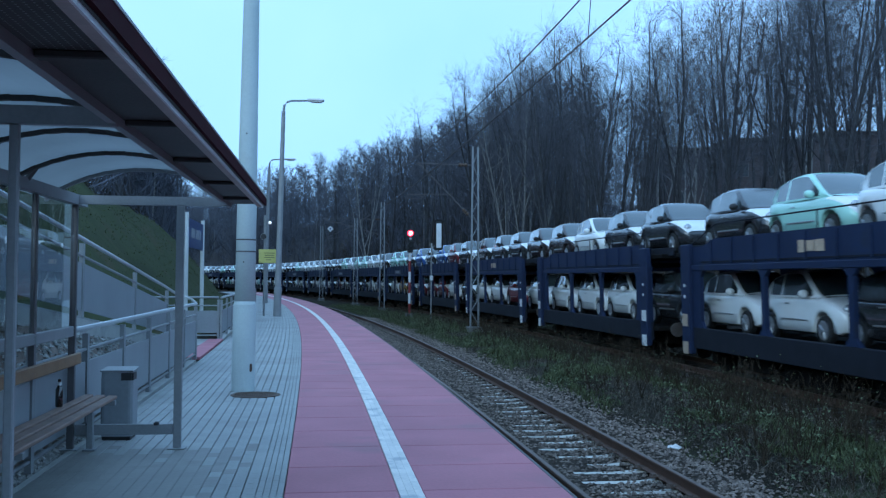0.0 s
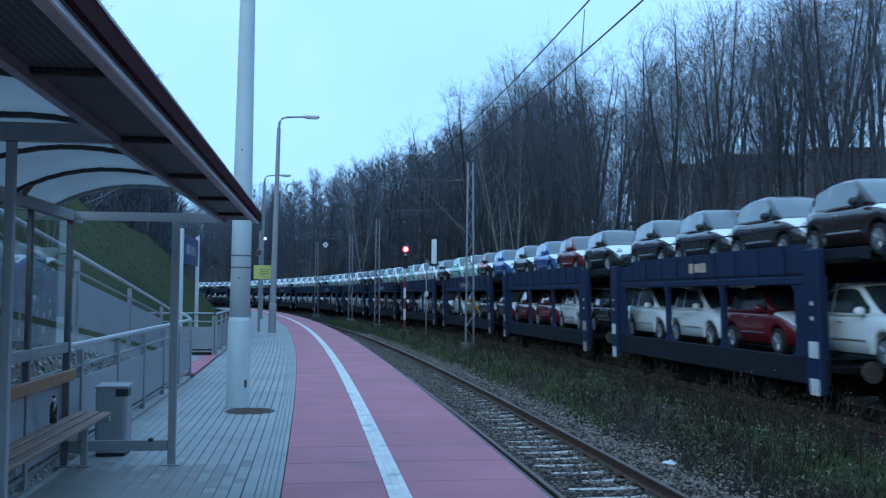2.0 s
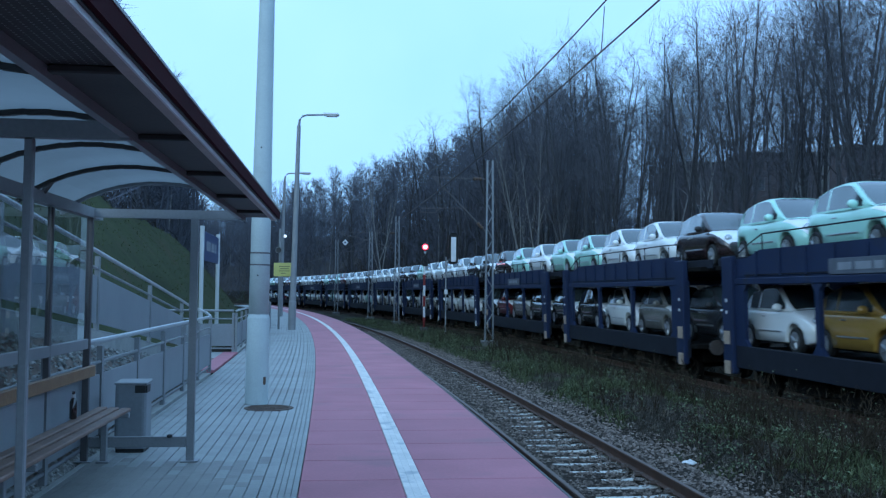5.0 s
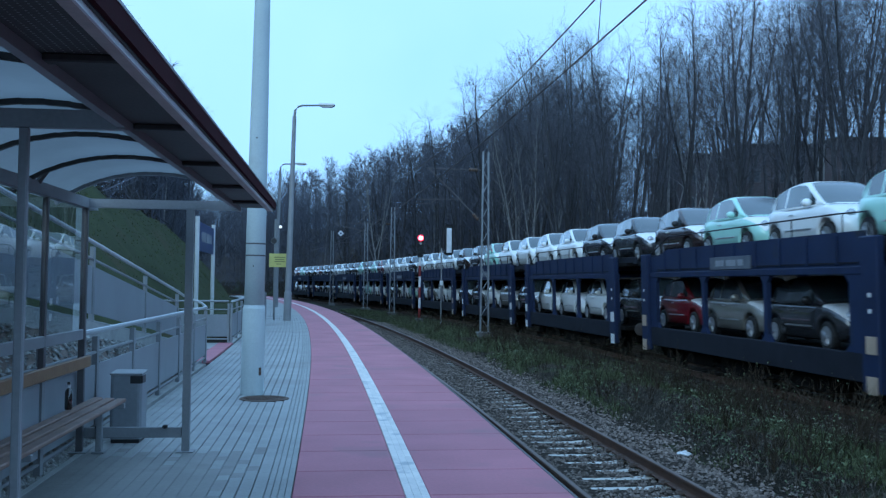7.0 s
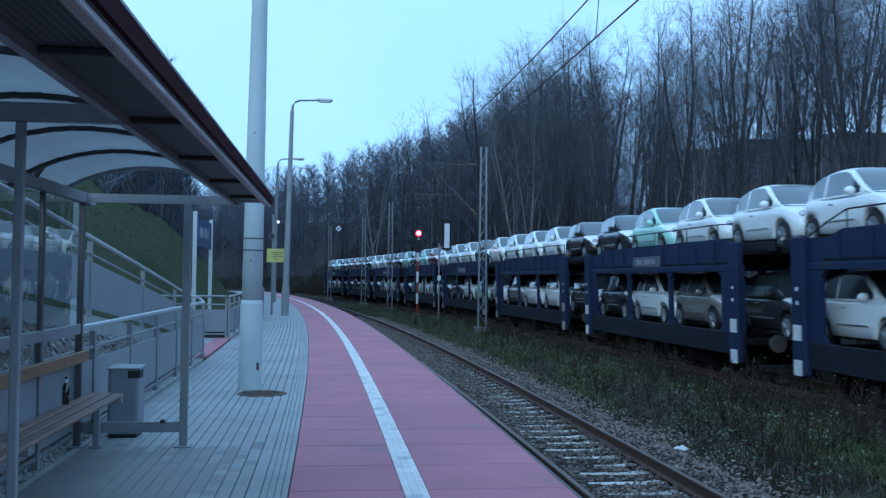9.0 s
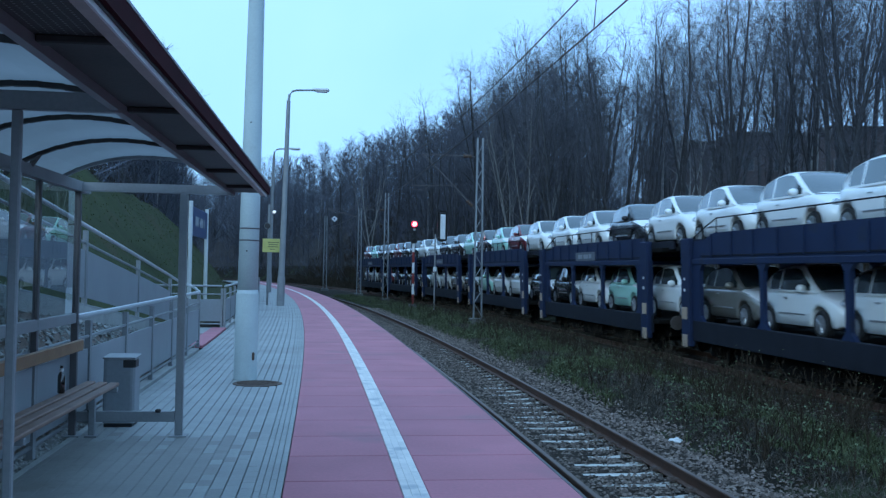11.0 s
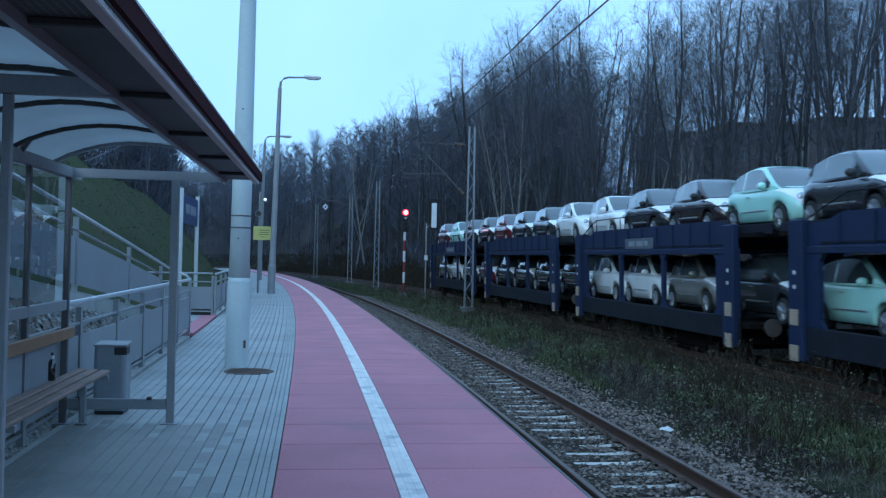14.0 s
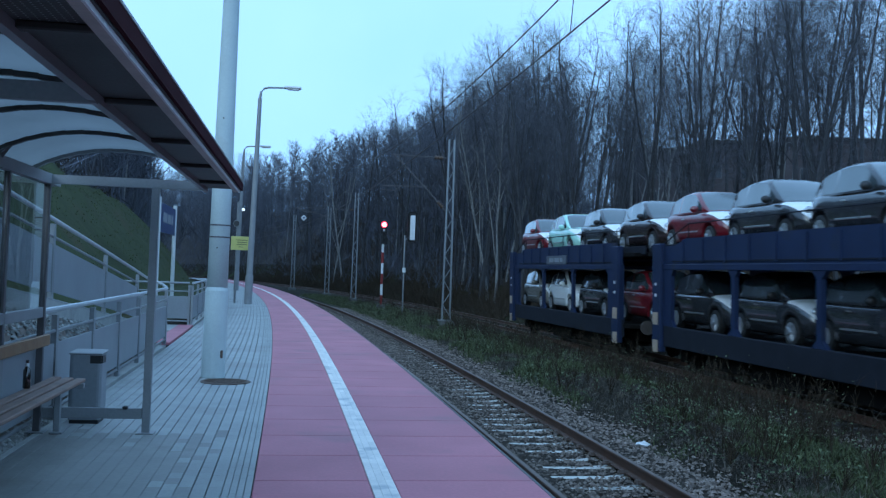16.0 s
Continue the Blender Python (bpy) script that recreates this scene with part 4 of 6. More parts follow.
def cross_fence(name, s, o0, o1, posts):
    f = thing(name, Matrix(), "grey steel fence closing the ramp landing", "fence", group="platform fences")
    oo = [o0 + (o1 - o0) * k / posts for k in range(posts + 1)]
    for q in oo:
        bm = bmesh.new()
        p = rail_at(s, q, 0)[0]
        beam(bm, p, p + Vector((0, 0, 1.10)), 0.06, 0.06)
        part("post", bm, M_GREYPAINT, f)
    for h, r in ((1.16, 0.03), (0.93, 0.02), (0.10, 0.02)):
        bm = bmesh.new()
        tube(bm, [rail_at(s, q, h)[0] for q in oo], r, 8)
        part("rail", bm, M_STEEL, f)
    for a, b in zip(oo, oo[1:]):
        bm = bmesh.new()
        pa, pb = rail_at(s, a, 0.48)[0], rail_at(s, b, 0.48)[0]
        beam(bm, pa, pb, 0.024, 0.62)
        part("panel", bm, M_PANEL, f)


rail_fence("platform_fence", -1.0, 20.9, -4.52, posts=11)
rail_fence("platform_fence", 27.7, 58, -4.52, posts=14)
cross_fence("landing_fence", 27.7, -4.6, -6.7, 1)
RAMP_END, RAMP_TOP, SLOPE, RAMP_O = 25.2, -4.0, 0.093, -5.1


def ramp_floor(s):
    return max((RAMP_END - s) * SLOPE, 0.0)


def build_ramp():
    r = tagged(new("ramp"), "sloping concrete access ramp beside the platform", "ramp", kind="structure")
    vs, fs = [], []
    ss = [RAMP_TOP + (RAMP_END - RAMP_TOP) * k / 20 for k in range(21)]
    for s in ss:
        z = ramp_floor(s)
        vs += [rail_at(s, o, zz)[0] for o, zz in ((RAMP_O, -0.9), (RAMP_O, z + 0.05), (RAMP_O - 0.14, z + 0.05), (RAMP_O - 0.14, z), (RAMP_O - 1.6, z), (RAMP_O - 1.6, -0.9))]
    for i in range(20):
        for k in range(6):
            fs.append((i * 6 + k, i * 6 + (k + 1) % 6, i * 6 + 6 + (k + 1) % 6, i * 6 + 6 + k))
    fs += [tuple(range(6)), tuple(range(125, 119, -1))]
    ob = new("ramp_deck", mesh_of("ramp_deck", vs, fs, M_CONCRETE))
    ob.parent = r
    vs, fs = [], []
    for s in ss:
        z = max(ramp_floor(s) - 0.16, 0.0)
        vs += [rail_at(s, o, zz)[0] for o, zz in ((-4.66, -0.30), (-4.70, -0.02), (-4.9, z * 0.55), (RAMP_O + 0.012, z), (RAMP_O + 0.012, -0.6))]
    for i in range(20):
        for k in range(4):
            fs.append((i * 5 + k, i * 5 + k + 1, i * 5 + 6 + k, i * 5 + 5 + k))
    ob = new("rubble_bed", mesh_of("rubble_bed", vs, fs, M_SHOULDER))
    ob.parent = r
    ob = strip("landing", [(-4.62, -0.3), (-4.62, -0.01), (-6.7, -0.01), (-6.7, -0.3)], 21.2, 27.8, 1.0, M_PAVE)
    ob.parent = r
    ob = strip("warning_strip", [(-4.46, -0.05), (-4.46, 0.006), (-4.85, 0.006), (-4.85, -0.05)], 21.3, 27.6, 1.0, M_RED)
    ob.parent = r
    f = rail_fence("ramp_fence", 21.3, -2.1, RAMP_O - 0.07, ramp_floor(21.3) - 0.03, ramp_floor(-2.1) - 0.03, posts=6, panel=(0.20, 0.83), label="grey steel ramp fence with sheet panels and sloping handrails")
    bm = bmesh.new()
    tube(bm, [rail_at(21.3, RAMP_O - 0.07, ramp_floor(21.3) + 1.13)[0], rail_at(22.4, RAMP_O - 0.03, 1.36)[0], rail_at(22.2, -4.75, 1.22)[0], rail_at(21.0, -4.52, 1.16)[0]], 0.03, 8)
    part("handrail_bend", bm, M_HANDRAIL, f)


build_ramp()


def build_name_board():
    b = thing("station_name_board", Matrix.Translation((-8.6, 31.8, 0.0)), "blue station name board on two white posts", "sign board")
    d = Vector((-0.65, 4.7, 0))
    for f in (0.0, 1.0):
        bm = bmesh.new()
        tube(bm, [d * f + Vector((0, 0, -0.2)), d * f + Vector((0, 0, 3.9))], 0.075, 12)
        part("post", bm, M_LAMP_GLASS, b)
    m = Matrix.Translation(d / 2 + Vector((0, 0, 3.25))) @ Matrix.Rotation(math.atan2(d.y, d.x), 4, "Z")
    bm = bmesh.new()
    box(bm, (0, 0, 0), (4.5, 0.07, 1.0), 0.01, m)
    q = part("board", bm, M_BLUESIGN, b)
    for dx, w in ((-0.9, 1.1), (0.35, 0.9), (1.25, 0.5)):
        for sd in (-0.039, 0.039):
            bm = bmesh.new()
            box(bm, (dx, sd, 0.02), (w, 0.006, 0.34), 0.0, m)
            part("text_bar", bm, M_BARS, q)


build_name_board()


def build_traction_sign():
    """A white diamond board hung between the contact wire and the catenary wire."""
    m = on_line(70.67, 1.40, 0.0)
    b = thing("traction_sign", m, "small white diamond board hanging on the overhead line", "railway sign")
    bm = bmesh.new()
    box(bm, (0, 0, 0), (0.32, 0.02, 0.32), 0.004, Matrix.Translation((0, -0.03, 5.39)) @ Matrix.Rotation(radians(45), 4, "Y"))
    part("board", bm, M_WHITEPAINT, b)
    bm = bmesh.new()
    box(bm, (0, 0, 0), (0.12, 0.012, 0.12), 0.0, Matrix.Translation((0, -0.045, 5.39)) @ Matrix.Rotation(radians(45), 4, "Y"))
    part("mark", bm, M_BLUESIGN, b)
    bm = bmesh.new()
    tube(bm, [(0, 0, 4.85), (0, 0, 6.0)], 0.008, 5)
    part("hanger", bm, M_WIRE, b)


build_traction_sign()


# ---- cars on the train ----
def interp(table, x):
    for (a, va), (b, vb) in zip(table, table[1:]):
        if x <= b:
            f = 0 if b == a else max(0.0, (x - a) / (b - a))
            return va + (vb - va) * f
    return table[-1][1]


TOP = [(-1.775, 0.62), (-1.75, 0.80), (-1.69, 0.94), (-1.55, 0.975), (-0.5, 0.955), (0.6, 0.95), (0.85, 0.945), (1.1, 0.92), (1.3, 0.875), (1.46, 0.82), (1.6, 0.745), (1.69, 0.67), (1.745, 0.59), (1.775, 0.50)]
WIDTH = [(-1.775, 0.50), (-1.74, 0.60), (-1.66, 0.69), (-1.5, 0.765), (-1.2, 0.815), (-0.6, 0.805), (0.5, 0.805), (1.1, 0.815), (1.4, 0.785), (1.58, 0.725), (1.68, 0.66), (1.74, 0.585), (1.775, 0.49)]
FRONT_AXLE, REAR_AXLE, WHEEL_R = 1.10, -1.20, 0.292


def car_sections():
    xs = [-1.775, -1.74, -1.68, -1.6]
    for axle in (REAR_AXLE, FRONT_AXLE):
        xs += [axle + 0.355 * math.cos(math.pi * k / 8) for k in range(9)] + [axle - 0.38, axle + 0.38]
    xs += [-0.6, -0.3, 0.0, 0.3, 0.55, 1.55, 1.62, 1.68, 1.72, 1.75, 1.775]
    return sorted(set(round(x, 4) for x in xs))


def car_bottom(x):
    for axle in (REAR_AXLE, FRONT_AXLE):
        d = abs(x - axle)
        if d < 0.3551:
            return 0.29 + math.sqrt(max(0.355 ** 2 - d * d, 0))
    return 0.22 if abs(x) < 1.6 else 0.26


def build_car(colour):
    """A small rounded three-door hatchback, nose along +x, wheels at z = 0."""
    car = thing("small_car", Matrix(), f"new {colour} small rounded hatchback parked on the wagon deck".replace("dark", "dark grey").replace("mint", "pale mint").replace("beige", "beige grey"), "car", group="cars on the train")
    paint = CAR_PAINT[colour]
    bm = bmesh.new()
    rows = []
    for x in car_sections():
        w, top, zb = interp(WIDTH, x), interp(TOP, x), car_bottom(x)
        zb = min(zb, top - 0.08)
        shoulder = top - 0.10
        mid = max(0.52, zb + 0.02)
        mid = min(mid, shoulder - 0.02)
        half = [(0.45 * w, zb), (0.90 * w, zb), (0.975 * w, zb + 0.02), (w, mid), (0.995 * w, 0.5 * (mid + shoulder)), (0.975 * w, shoulder), (0.935 * w, shoulder + 0.058), (0.84 * w, top - 0.016), (0.45 * w, top)]
        pts = [(-y, z) for y, z in half] + [(y, z) for y, z in half[::-1]]
        rows.append([bm.verts.new((x, y, z)) for y, z in pts])
    n = len(rows[0])
    for a, b in zip(rows, rows[1:]):
        for k in range(n):
            bm.faces.new((a[k], b[k], b[(k + 1) % n], a[(k + 1) % n]))
    bm.faces.new(rows[0])
    bm.faces.new(rows[-1][::-1])
    # cabin: pillars and roof rails run as one painted band between the panes
    glass = {"windscreen": bmesh.new(), "rear_window": bmesh.new(), "side_window": bmesh.new(), "side_window_far": bmesh.new()}
    crown = [(-1.70, 0.95), (-1.64, 1.02), (-1.56, 1.11), (-1.46, 1.205), (-1.34, 1.29), (-1.2, 1.355), (-1.0, 1.42), (-0.66, 1.475), (-0.3, 1.50), (-0.1, 1.495), (0.06, 1.475), (0.17, 1.435), (0.37, 1.315), (0.62, 1.145), (0.79, 1.02), (0.92, 0.935)]
    belt = [(-1.70, 0.56), (-1.55, 0.66), (-1.2, 0.745), (-0.5, 0.775), (0.35, 0.77), (0.65, 0.74), (0.92, 0.68)]
    secs = []
    for x in (-1.70, -1.66, -1.60, -1.54, -1.46, -1.38, -1.28, -1.2, -1.1, -0.9, -0.72, -0.66, -0.4, -0.2, -0.06, 0.04, 0.11, 0.17, 0.29, 0.42, 0.53, 0.61, 0.71, 0.80, 0.86, 0.92):
        zt, wb = interp(crown, x), interp(belt, x)
        up = max(zt - 0.92, 0.004)
        we = wb - 0.165 * (up / 0.55) ** 1.5
        z2 = 0.93 + max(up - 0.085, up * 0.35)
        w2 = wb - 0.165 * (max(z2 - 0.93, 0.0) / 0.55) ** 1.5 + 0.006
        z1 = min(0.965, z2)
        half = [(wb, 0.92), (wb - 0.008, z1), (w2, z2), (we - 0.006, 0.93 + up * 0.93 - 0.012), (we - 0.06, zt - 0.012), (0.5 * we, zt + 0.012)]
        secs.append((x, [(-y, z) for y, z in half] + [(y, z) for y, z in half[::-1]]))
    vs = [[bm.verts.new((x, y, z)) for y, z in pts] for x, pts in secs]
    for (xa, pa), (xb, pb), va, vb in zip(secs, secs[1:], vs, vs[1:]):
        xm = (xa + xb) / 2
        for k in range(len(pa) - 1):
            where = None
            if 4 <= k <= 6:
                where = "windscreen" if 0.11 < xm < 0.86 else "rear_window" if -1.54 < xm < -1.28 else None
            elif k in (1, 9) and (-1.2 < xm < -0.72 or -0.66 < xm < 0.61):
                where = "side_window" if k == 9 else "side_window_far"
            if where:
                g = glass[where]
                g.faces.new([g.verts.new(p) for p in ((xa, *pa[k]), (xb, *pb[k]), (xb, *pb[k + 1]), (xa, *pa[k + 1]))])
            else:
                bm.faces.new((va[k], vb[k], vb[k + 1], va[k + 1]))
    bmesh.ops.recalc_face_normals(bm, faces=bm.faces[:])
    part("body", bm, paint, car, smooth=True)
    for nm, g in glass.items():
        bmesh.ops.remove_doubles(g, verts=g.verts[:], dist=0.0005)
        bmesh.ops.recalc_face_normals(g, faces=g.faces[:])
        part(nm.replace("_far", ""), g, M_CARGLASS, car, "dark tinted glass", smooth=True)
    # underside and details
    bm = bmesh.new()
    box(bm, (0, 0, 0.30), (3.2, 1.25, 0.24), 0.04)
    part("underbody", bm, M_BLACK, car)
    for sy in (-1, 1):
        for ax in (FRONT_AXLE, REAR_AXLE):
            bm = bmesh.new()
            tube(bm, [(ax, sy * 0.60, WHEEL_R), (ax, sy * 0.63, WHEEL_R), (ax, sy * 0.765, WHEEL_R), (ax, sy * 0.79, WHEEL_R)], [0.25, WHEEL_R, WHEEL_R, 0.265], 16)
            wheel = part("wheel", bm, M_RUBBER, car)
            bm = bmesh.new()
            tube(bm, [(ax, sy * 0.77, WHEEL_R), (ax, sy * 0.796, WHEEL_R)], [0.2, 0.2], 14)
            for k in range(5):
                a = 2 * math.pi * k / 5
                beam(bm, (ax, sy * 0.80, WHEEL_R), (ax + 0.17 * math.cos(a), sy * 0.80, WHEEL_R + 0.17 * math.sin(a)), 0.05, 0.02)
            part("rim", bm, M_RIM, wheel)
        bm = bmesh.new()
        bmesh.ops.create_uvsphere(bm, u_segments=9, v_segments=6, radius=1.0, matrix=Matrix.Translation((1.62, sy * 0.53, 0.70)) @ Matrix.Diagonal((0.075, 0.11, 0.11, 1)))
        part("headlight", bm, M_HEADLIGHT, car, smooth=True)
        bm = bmesh.new()
        bmesh.ops.create_uvsphere(bm, u_segments=10, v_segments=6, radius=1.0, matrix=Matrix.Translation((0.50, sy * 0.885, 1.01)) @ Matrix.Diagonal((0.075, 0.115, 0.085, 1)))
        part("door_mirror", bm, CAR_PAINT[colour] if colour not in ("dark", "brown") else M_BLACK, car, smooth=True)
        bm = bmesh.new()
        box(bm, (-0.35, sy * 0.815, 0.80), (0.16, 0.02, 0.03), 0.008)
        part("door_handle", bm, M_RIM, car)
        bm = bmesh.new()
        box(bm, (-0.05, sy * 0.812, 0.47), (1.15, 0.012, 0.035), 0.005)
        part("side_strip", bm, M_RIM, car)
        bm = bmesh.new()
        box(bm, (-1.63, sy * 0.62, 0.80), (0.06, 0.10, 0.18), 0.02)
        part("tail_light", bm, M_REDPAINT, car)
    bm = bmesh.new()
    prev = None
    for x in (0.94, 1.02, 1.1, 1.2, 1.3, 1.4, 1.5, 1.58, 1.65, 1.70, 1.735):
        w, top = interp(WIDTH, x), interp(TOP, x)
        row = [bm.verts.new((x + 0.006, y * w, top + dz)) for y, dz in ((-0.962, -0.062), (-0.925, -0.034), (-0.84, -0.006), (-0.45, 0.009), (0.45, 0.009), (0.84, -0.006), (0.925, -0.034), (0.962, -0.062))]
        if prev:
            for k in range(7):
                bm.faces.new((prev[k], row[k], row[k + 1], prev[k + 1]))
        prev = row
    part("bonnet_film", bm, M_FILM, car, "white protective film on the bonnet", smooth=True)
    bm = bmesh.new()
    box(bm, (0.915, 0, 0.945), (0.07, 1.2, 0.02), 0.008)
    part("cowl", bm, M_BLACK, car)
    bm = bmesh.new()
    box(bm, (1.752, 0, 0.345), (0.06, 0.92, 0.11), 0.02)
    part("grille", bm, M_BLACK, car)
    for ob in car.children_recursive:
        ob.data.transform(Matrix.Diagonal((1.01, 1.05, 1.07, 1)))
    return car


# ---- wagons ----
UNIT_L, HALF_W = 12.55, 1.45
OPEN_Z0, OPEN_Z1, PANEL_Z1 = 1.24, 2.74, 3.57
FLOOR_LOW, FLOOR_TOP = 1.11, 3.255


def side_posts(w, sy):
    """The four posts of the pierced side, each with chamfered corners towards its openings."""
    y = sy * HALF_W
    L = UNIT_L / 2
    c = 0.16
    for x0, x1, left, right in ((-L, -L + 1.06, False, True), (-L + 4.42, -L + 4.60, True, True), (-L + 7.92, -L + 8.10, True, True), (L - 1.10, L, True, False)):
        bm = bmesh.new()
        out = [(x0 - (c if left else 0), OPEN_Z0), (x1 + (c if right else 0), OPEN_Z0), (x1, OPEN_Z0 + c), (x1, OPEN_Z1 - c), (x1 + (c if right else 0), OPEN_Z1), (x0 - (c if left else 0), OPEN_Z1), (x0, OPEN_Z1 - c), (x0, OPEN_Z0 + c)]
        v = [[bm.verts.new((x, yy, z)) for x, z in out] for yy in (y, y - sy * 0.10)]
        bm.faces.new(v[0])
        bm.faces.new(v[1][::-1])
        for k in range(8):
            bm.faces.new((v[0][k], v[0][(k + 1) % 8], v[1][(k + 1) % 8], v[1][k]))
        bmesh.ops.recalc_face_normals(bm, faces=bm.faces[:])
        part("side_post", bm, M_WAGON, w)


def build_wagon(plate, white, cream):
    w = thing("car_carrier_wagon", Matrix(), "dark blue double-deck car-carrying railway wagon" + ((" with cream lettering" if cream else " with a faded plate") if plate else ""), "railway wagon", group="train wagons")
    for sy in (-1, 1):
        bm = bmesh.new()
        box(bm, (0, sy * (HALF_W - 0.06), 0.965), (UNIT_L, 0.12, 0.55), 0.015)
        part("side_sill", bm, M_WAGONDARK, w, "sooty dark lower sill")
        side_posts(w, sy)
        bm = bmesh.new()
        box(bm, (0, sy * (HALF_W - 0.045), 2.815), (UNIT_L, 0.13, 0.15), 0.012)
        part("upper_beam", bm, M_WAGON, w)
        # parapet with sloped ends
        bm = bmesh.new()
        L = UNIT_L / 2
        pr = [(-L + 0.05, 2.89), (L - 0.05, 2.89), (L - 0.05, 3.44), (L - 0.56, 3.45), (L - 0.60, PANEL_Z1), (-L + 1.9, PANEL_Z1 - 0.02), (-L + 1.25, 3.38), (-L + 0.05, 3.36)]
        v = [[bm.verts.new((x, sy * yy, z)) for x, z in pr] for yy in (HALF_W - 0.03, HALF_W - 0.09)]
        bm.faces.new(v[0])
        bm.faces.new(v[1][::-1])
        for k in range(len(pr)):
            bm.faces.new((v[0][k], v[0][(k + 1) % len(pr)], v[1][(k + 1) % len(pr)], v[1][k]))
        bmesh.ops.recalc_face_normals(bm, faces=bm.faces[:])
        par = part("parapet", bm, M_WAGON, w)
        for k in range(10):
            x = -L + 1.75 + k * 1.16
            if x > L - 0.7:
                break
            bm = bmesh.new()
            box(bm, (x, sy * (HALF_W - 0.012), 3.22), (0.05, 0.035, 0.6), 0.006)
            part("rib", bm, M_WAGON, par)
        # dark strip drawn as the shadow line of the parapet's groove
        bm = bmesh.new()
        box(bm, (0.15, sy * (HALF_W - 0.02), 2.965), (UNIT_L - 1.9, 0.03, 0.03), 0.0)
        part("groove_shade_strip", bm, M_WAGONDARK, par)
        bm = bmesh.new()
        tube(bm, [(-L + 0.5, sy * (HALF_W - 0.06), 3.45), (-L + 1.3, sy * (HALF_W - 0.06), 3.72), (-L + 2.0, sy * (HALF_W - 0.06), 3.92), (L - 1.5, sy * (HALF_W - 0.06), 3.94), (L - 0.5, sy * (HALF_W - 0.06), 3.92), (L - 0.45, sy * (HALF_W - 0.06), 3.44)], 0.018, 5)
        hr = part("top_rail", bm, M_WAGONDARK, w)
        for x in (-L + 2.0, -L + 4.4, -L + 6.8, -L + 9.2, -L + 11.2):
            bm = bmesh.new()
            tube(bm, [(x, sy * (HALF_W - 0.06), 3.5), (x, sy * (HALF_W - 0.06), 3.94)], 0.014, 5)
            part("stanchion", bm, M_WAGONDARK, hr)
        for x, d in ((-L, 1), (L, -1)):
            bm = bmesh.new()
            box(bm, (x + d * 0.28, sy * (HALF_W + 0.02), 1.99), (0.56, 0.16, 2.92), 0.025)
            post = part("end_post", bm, M_WAGON, w)
            for z in (0.68, 1.42):
                bm = bmesh.new()
                box(bm, (x + d * 0.24, sy * (HALF_W + 0.105), z), (0.34, 0.014, 0.33), 0.004)
                part("reflector_block", bm, M_STRIPEW if white else M_STRIPE, post, "pale reflective block")
            for z in (2.05, 2.35):
                bm = bmesh.new()
                box(bm, (x + d * 0.26, sy * (HALF_W + 0.105), z), (0.10, 0.012, 0.08), 0.003)
                part("marker_tag", bm, M_STRIPEW, post)
            bm = bmesh.new()
            tube(bm, [(x - d * 0.25, sy * 0.88, 1.02), (x - d * 0.62, sy * 0.88, 1.02), (x - d * 0.63, sy * 0.88, 1.02), (x - d * 0.70, sy * 0.88, 1.02)], [0.09, 0.09, 0.21, 0.21], 14)
            part("buffer", bm, M_BUFFER, w, "scuffed pale buffer")
        if plate:
            if cream:
                for dx, ww, hh in ((-0.42, 0.26, 0.26), (-0.08, 0.34, 0.22), (0.30, 0.32, 0.24)):
                    bm = bmesh.new()
                    box(bm, (0.35 + dx, sy * (HALF_W - 0.022), 3.21), (ww, 0.018, hh), 0.003)
                    part("lettering_bar", bm, M_CREAM, par, "cream painted lettering")
                continue
            bm = bmesh.new()
            box(bm, (-0.1, sy * (HALF_W - 0.005), 3.07), (2.3, 0.03, 0.32), 0.006)
            pl = part("plate", bm, M_PLATE, w, "faded pale name plate")
            for k, (dx, ww) in enumerate(((-0.55, 0.5), (0.1, 0.55), (0.62, 0.3))):
                bm = bmesh.new()
                box(bm, (-0.1 + dx, sy * (HALF_W + 0.013), 3.07), (ww, 0.006, 0.15))
                part("text_bar", bm, M_BARS, pl)
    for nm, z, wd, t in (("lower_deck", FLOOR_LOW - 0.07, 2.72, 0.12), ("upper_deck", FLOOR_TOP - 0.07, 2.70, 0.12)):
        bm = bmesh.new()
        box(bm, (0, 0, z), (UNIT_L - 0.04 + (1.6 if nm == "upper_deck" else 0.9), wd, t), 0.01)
        # decks take the shade colour too, which darkens the lower interior
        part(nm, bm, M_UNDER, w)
    for sy in (-1, 1):
        bm = bmesh.new()
        box(bm, (0, sy * 1.12, FLOOR_TOP + 0.06), (UNIT_L + 2.2, 0.06, 0.24), 0.01)
        part("wheel_guide", bm, M_WAGONDARK, w)
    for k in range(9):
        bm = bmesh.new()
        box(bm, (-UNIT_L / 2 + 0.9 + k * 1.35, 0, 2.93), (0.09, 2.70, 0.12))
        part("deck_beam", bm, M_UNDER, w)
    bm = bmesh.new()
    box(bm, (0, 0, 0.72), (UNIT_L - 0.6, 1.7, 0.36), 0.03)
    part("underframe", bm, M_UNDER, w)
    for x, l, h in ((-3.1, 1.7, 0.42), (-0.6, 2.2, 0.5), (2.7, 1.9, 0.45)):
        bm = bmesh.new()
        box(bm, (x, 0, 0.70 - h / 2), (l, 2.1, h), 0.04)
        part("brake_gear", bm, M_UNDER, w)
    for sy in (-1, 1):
        bm = bmesh.new()
        tube(bm, [(-UNIT_L / 2 + 1.6, sy * 0.95, 0.68), (-2.2, sy * 0.95, 0.36), (2.2, sy * 0.95, 0.36), (UNIT_L / 2 - 1.6, sy * 0.95, 0.68)], 0.05, 6)
        part("truss_rod", bm, M_UNDER, w)
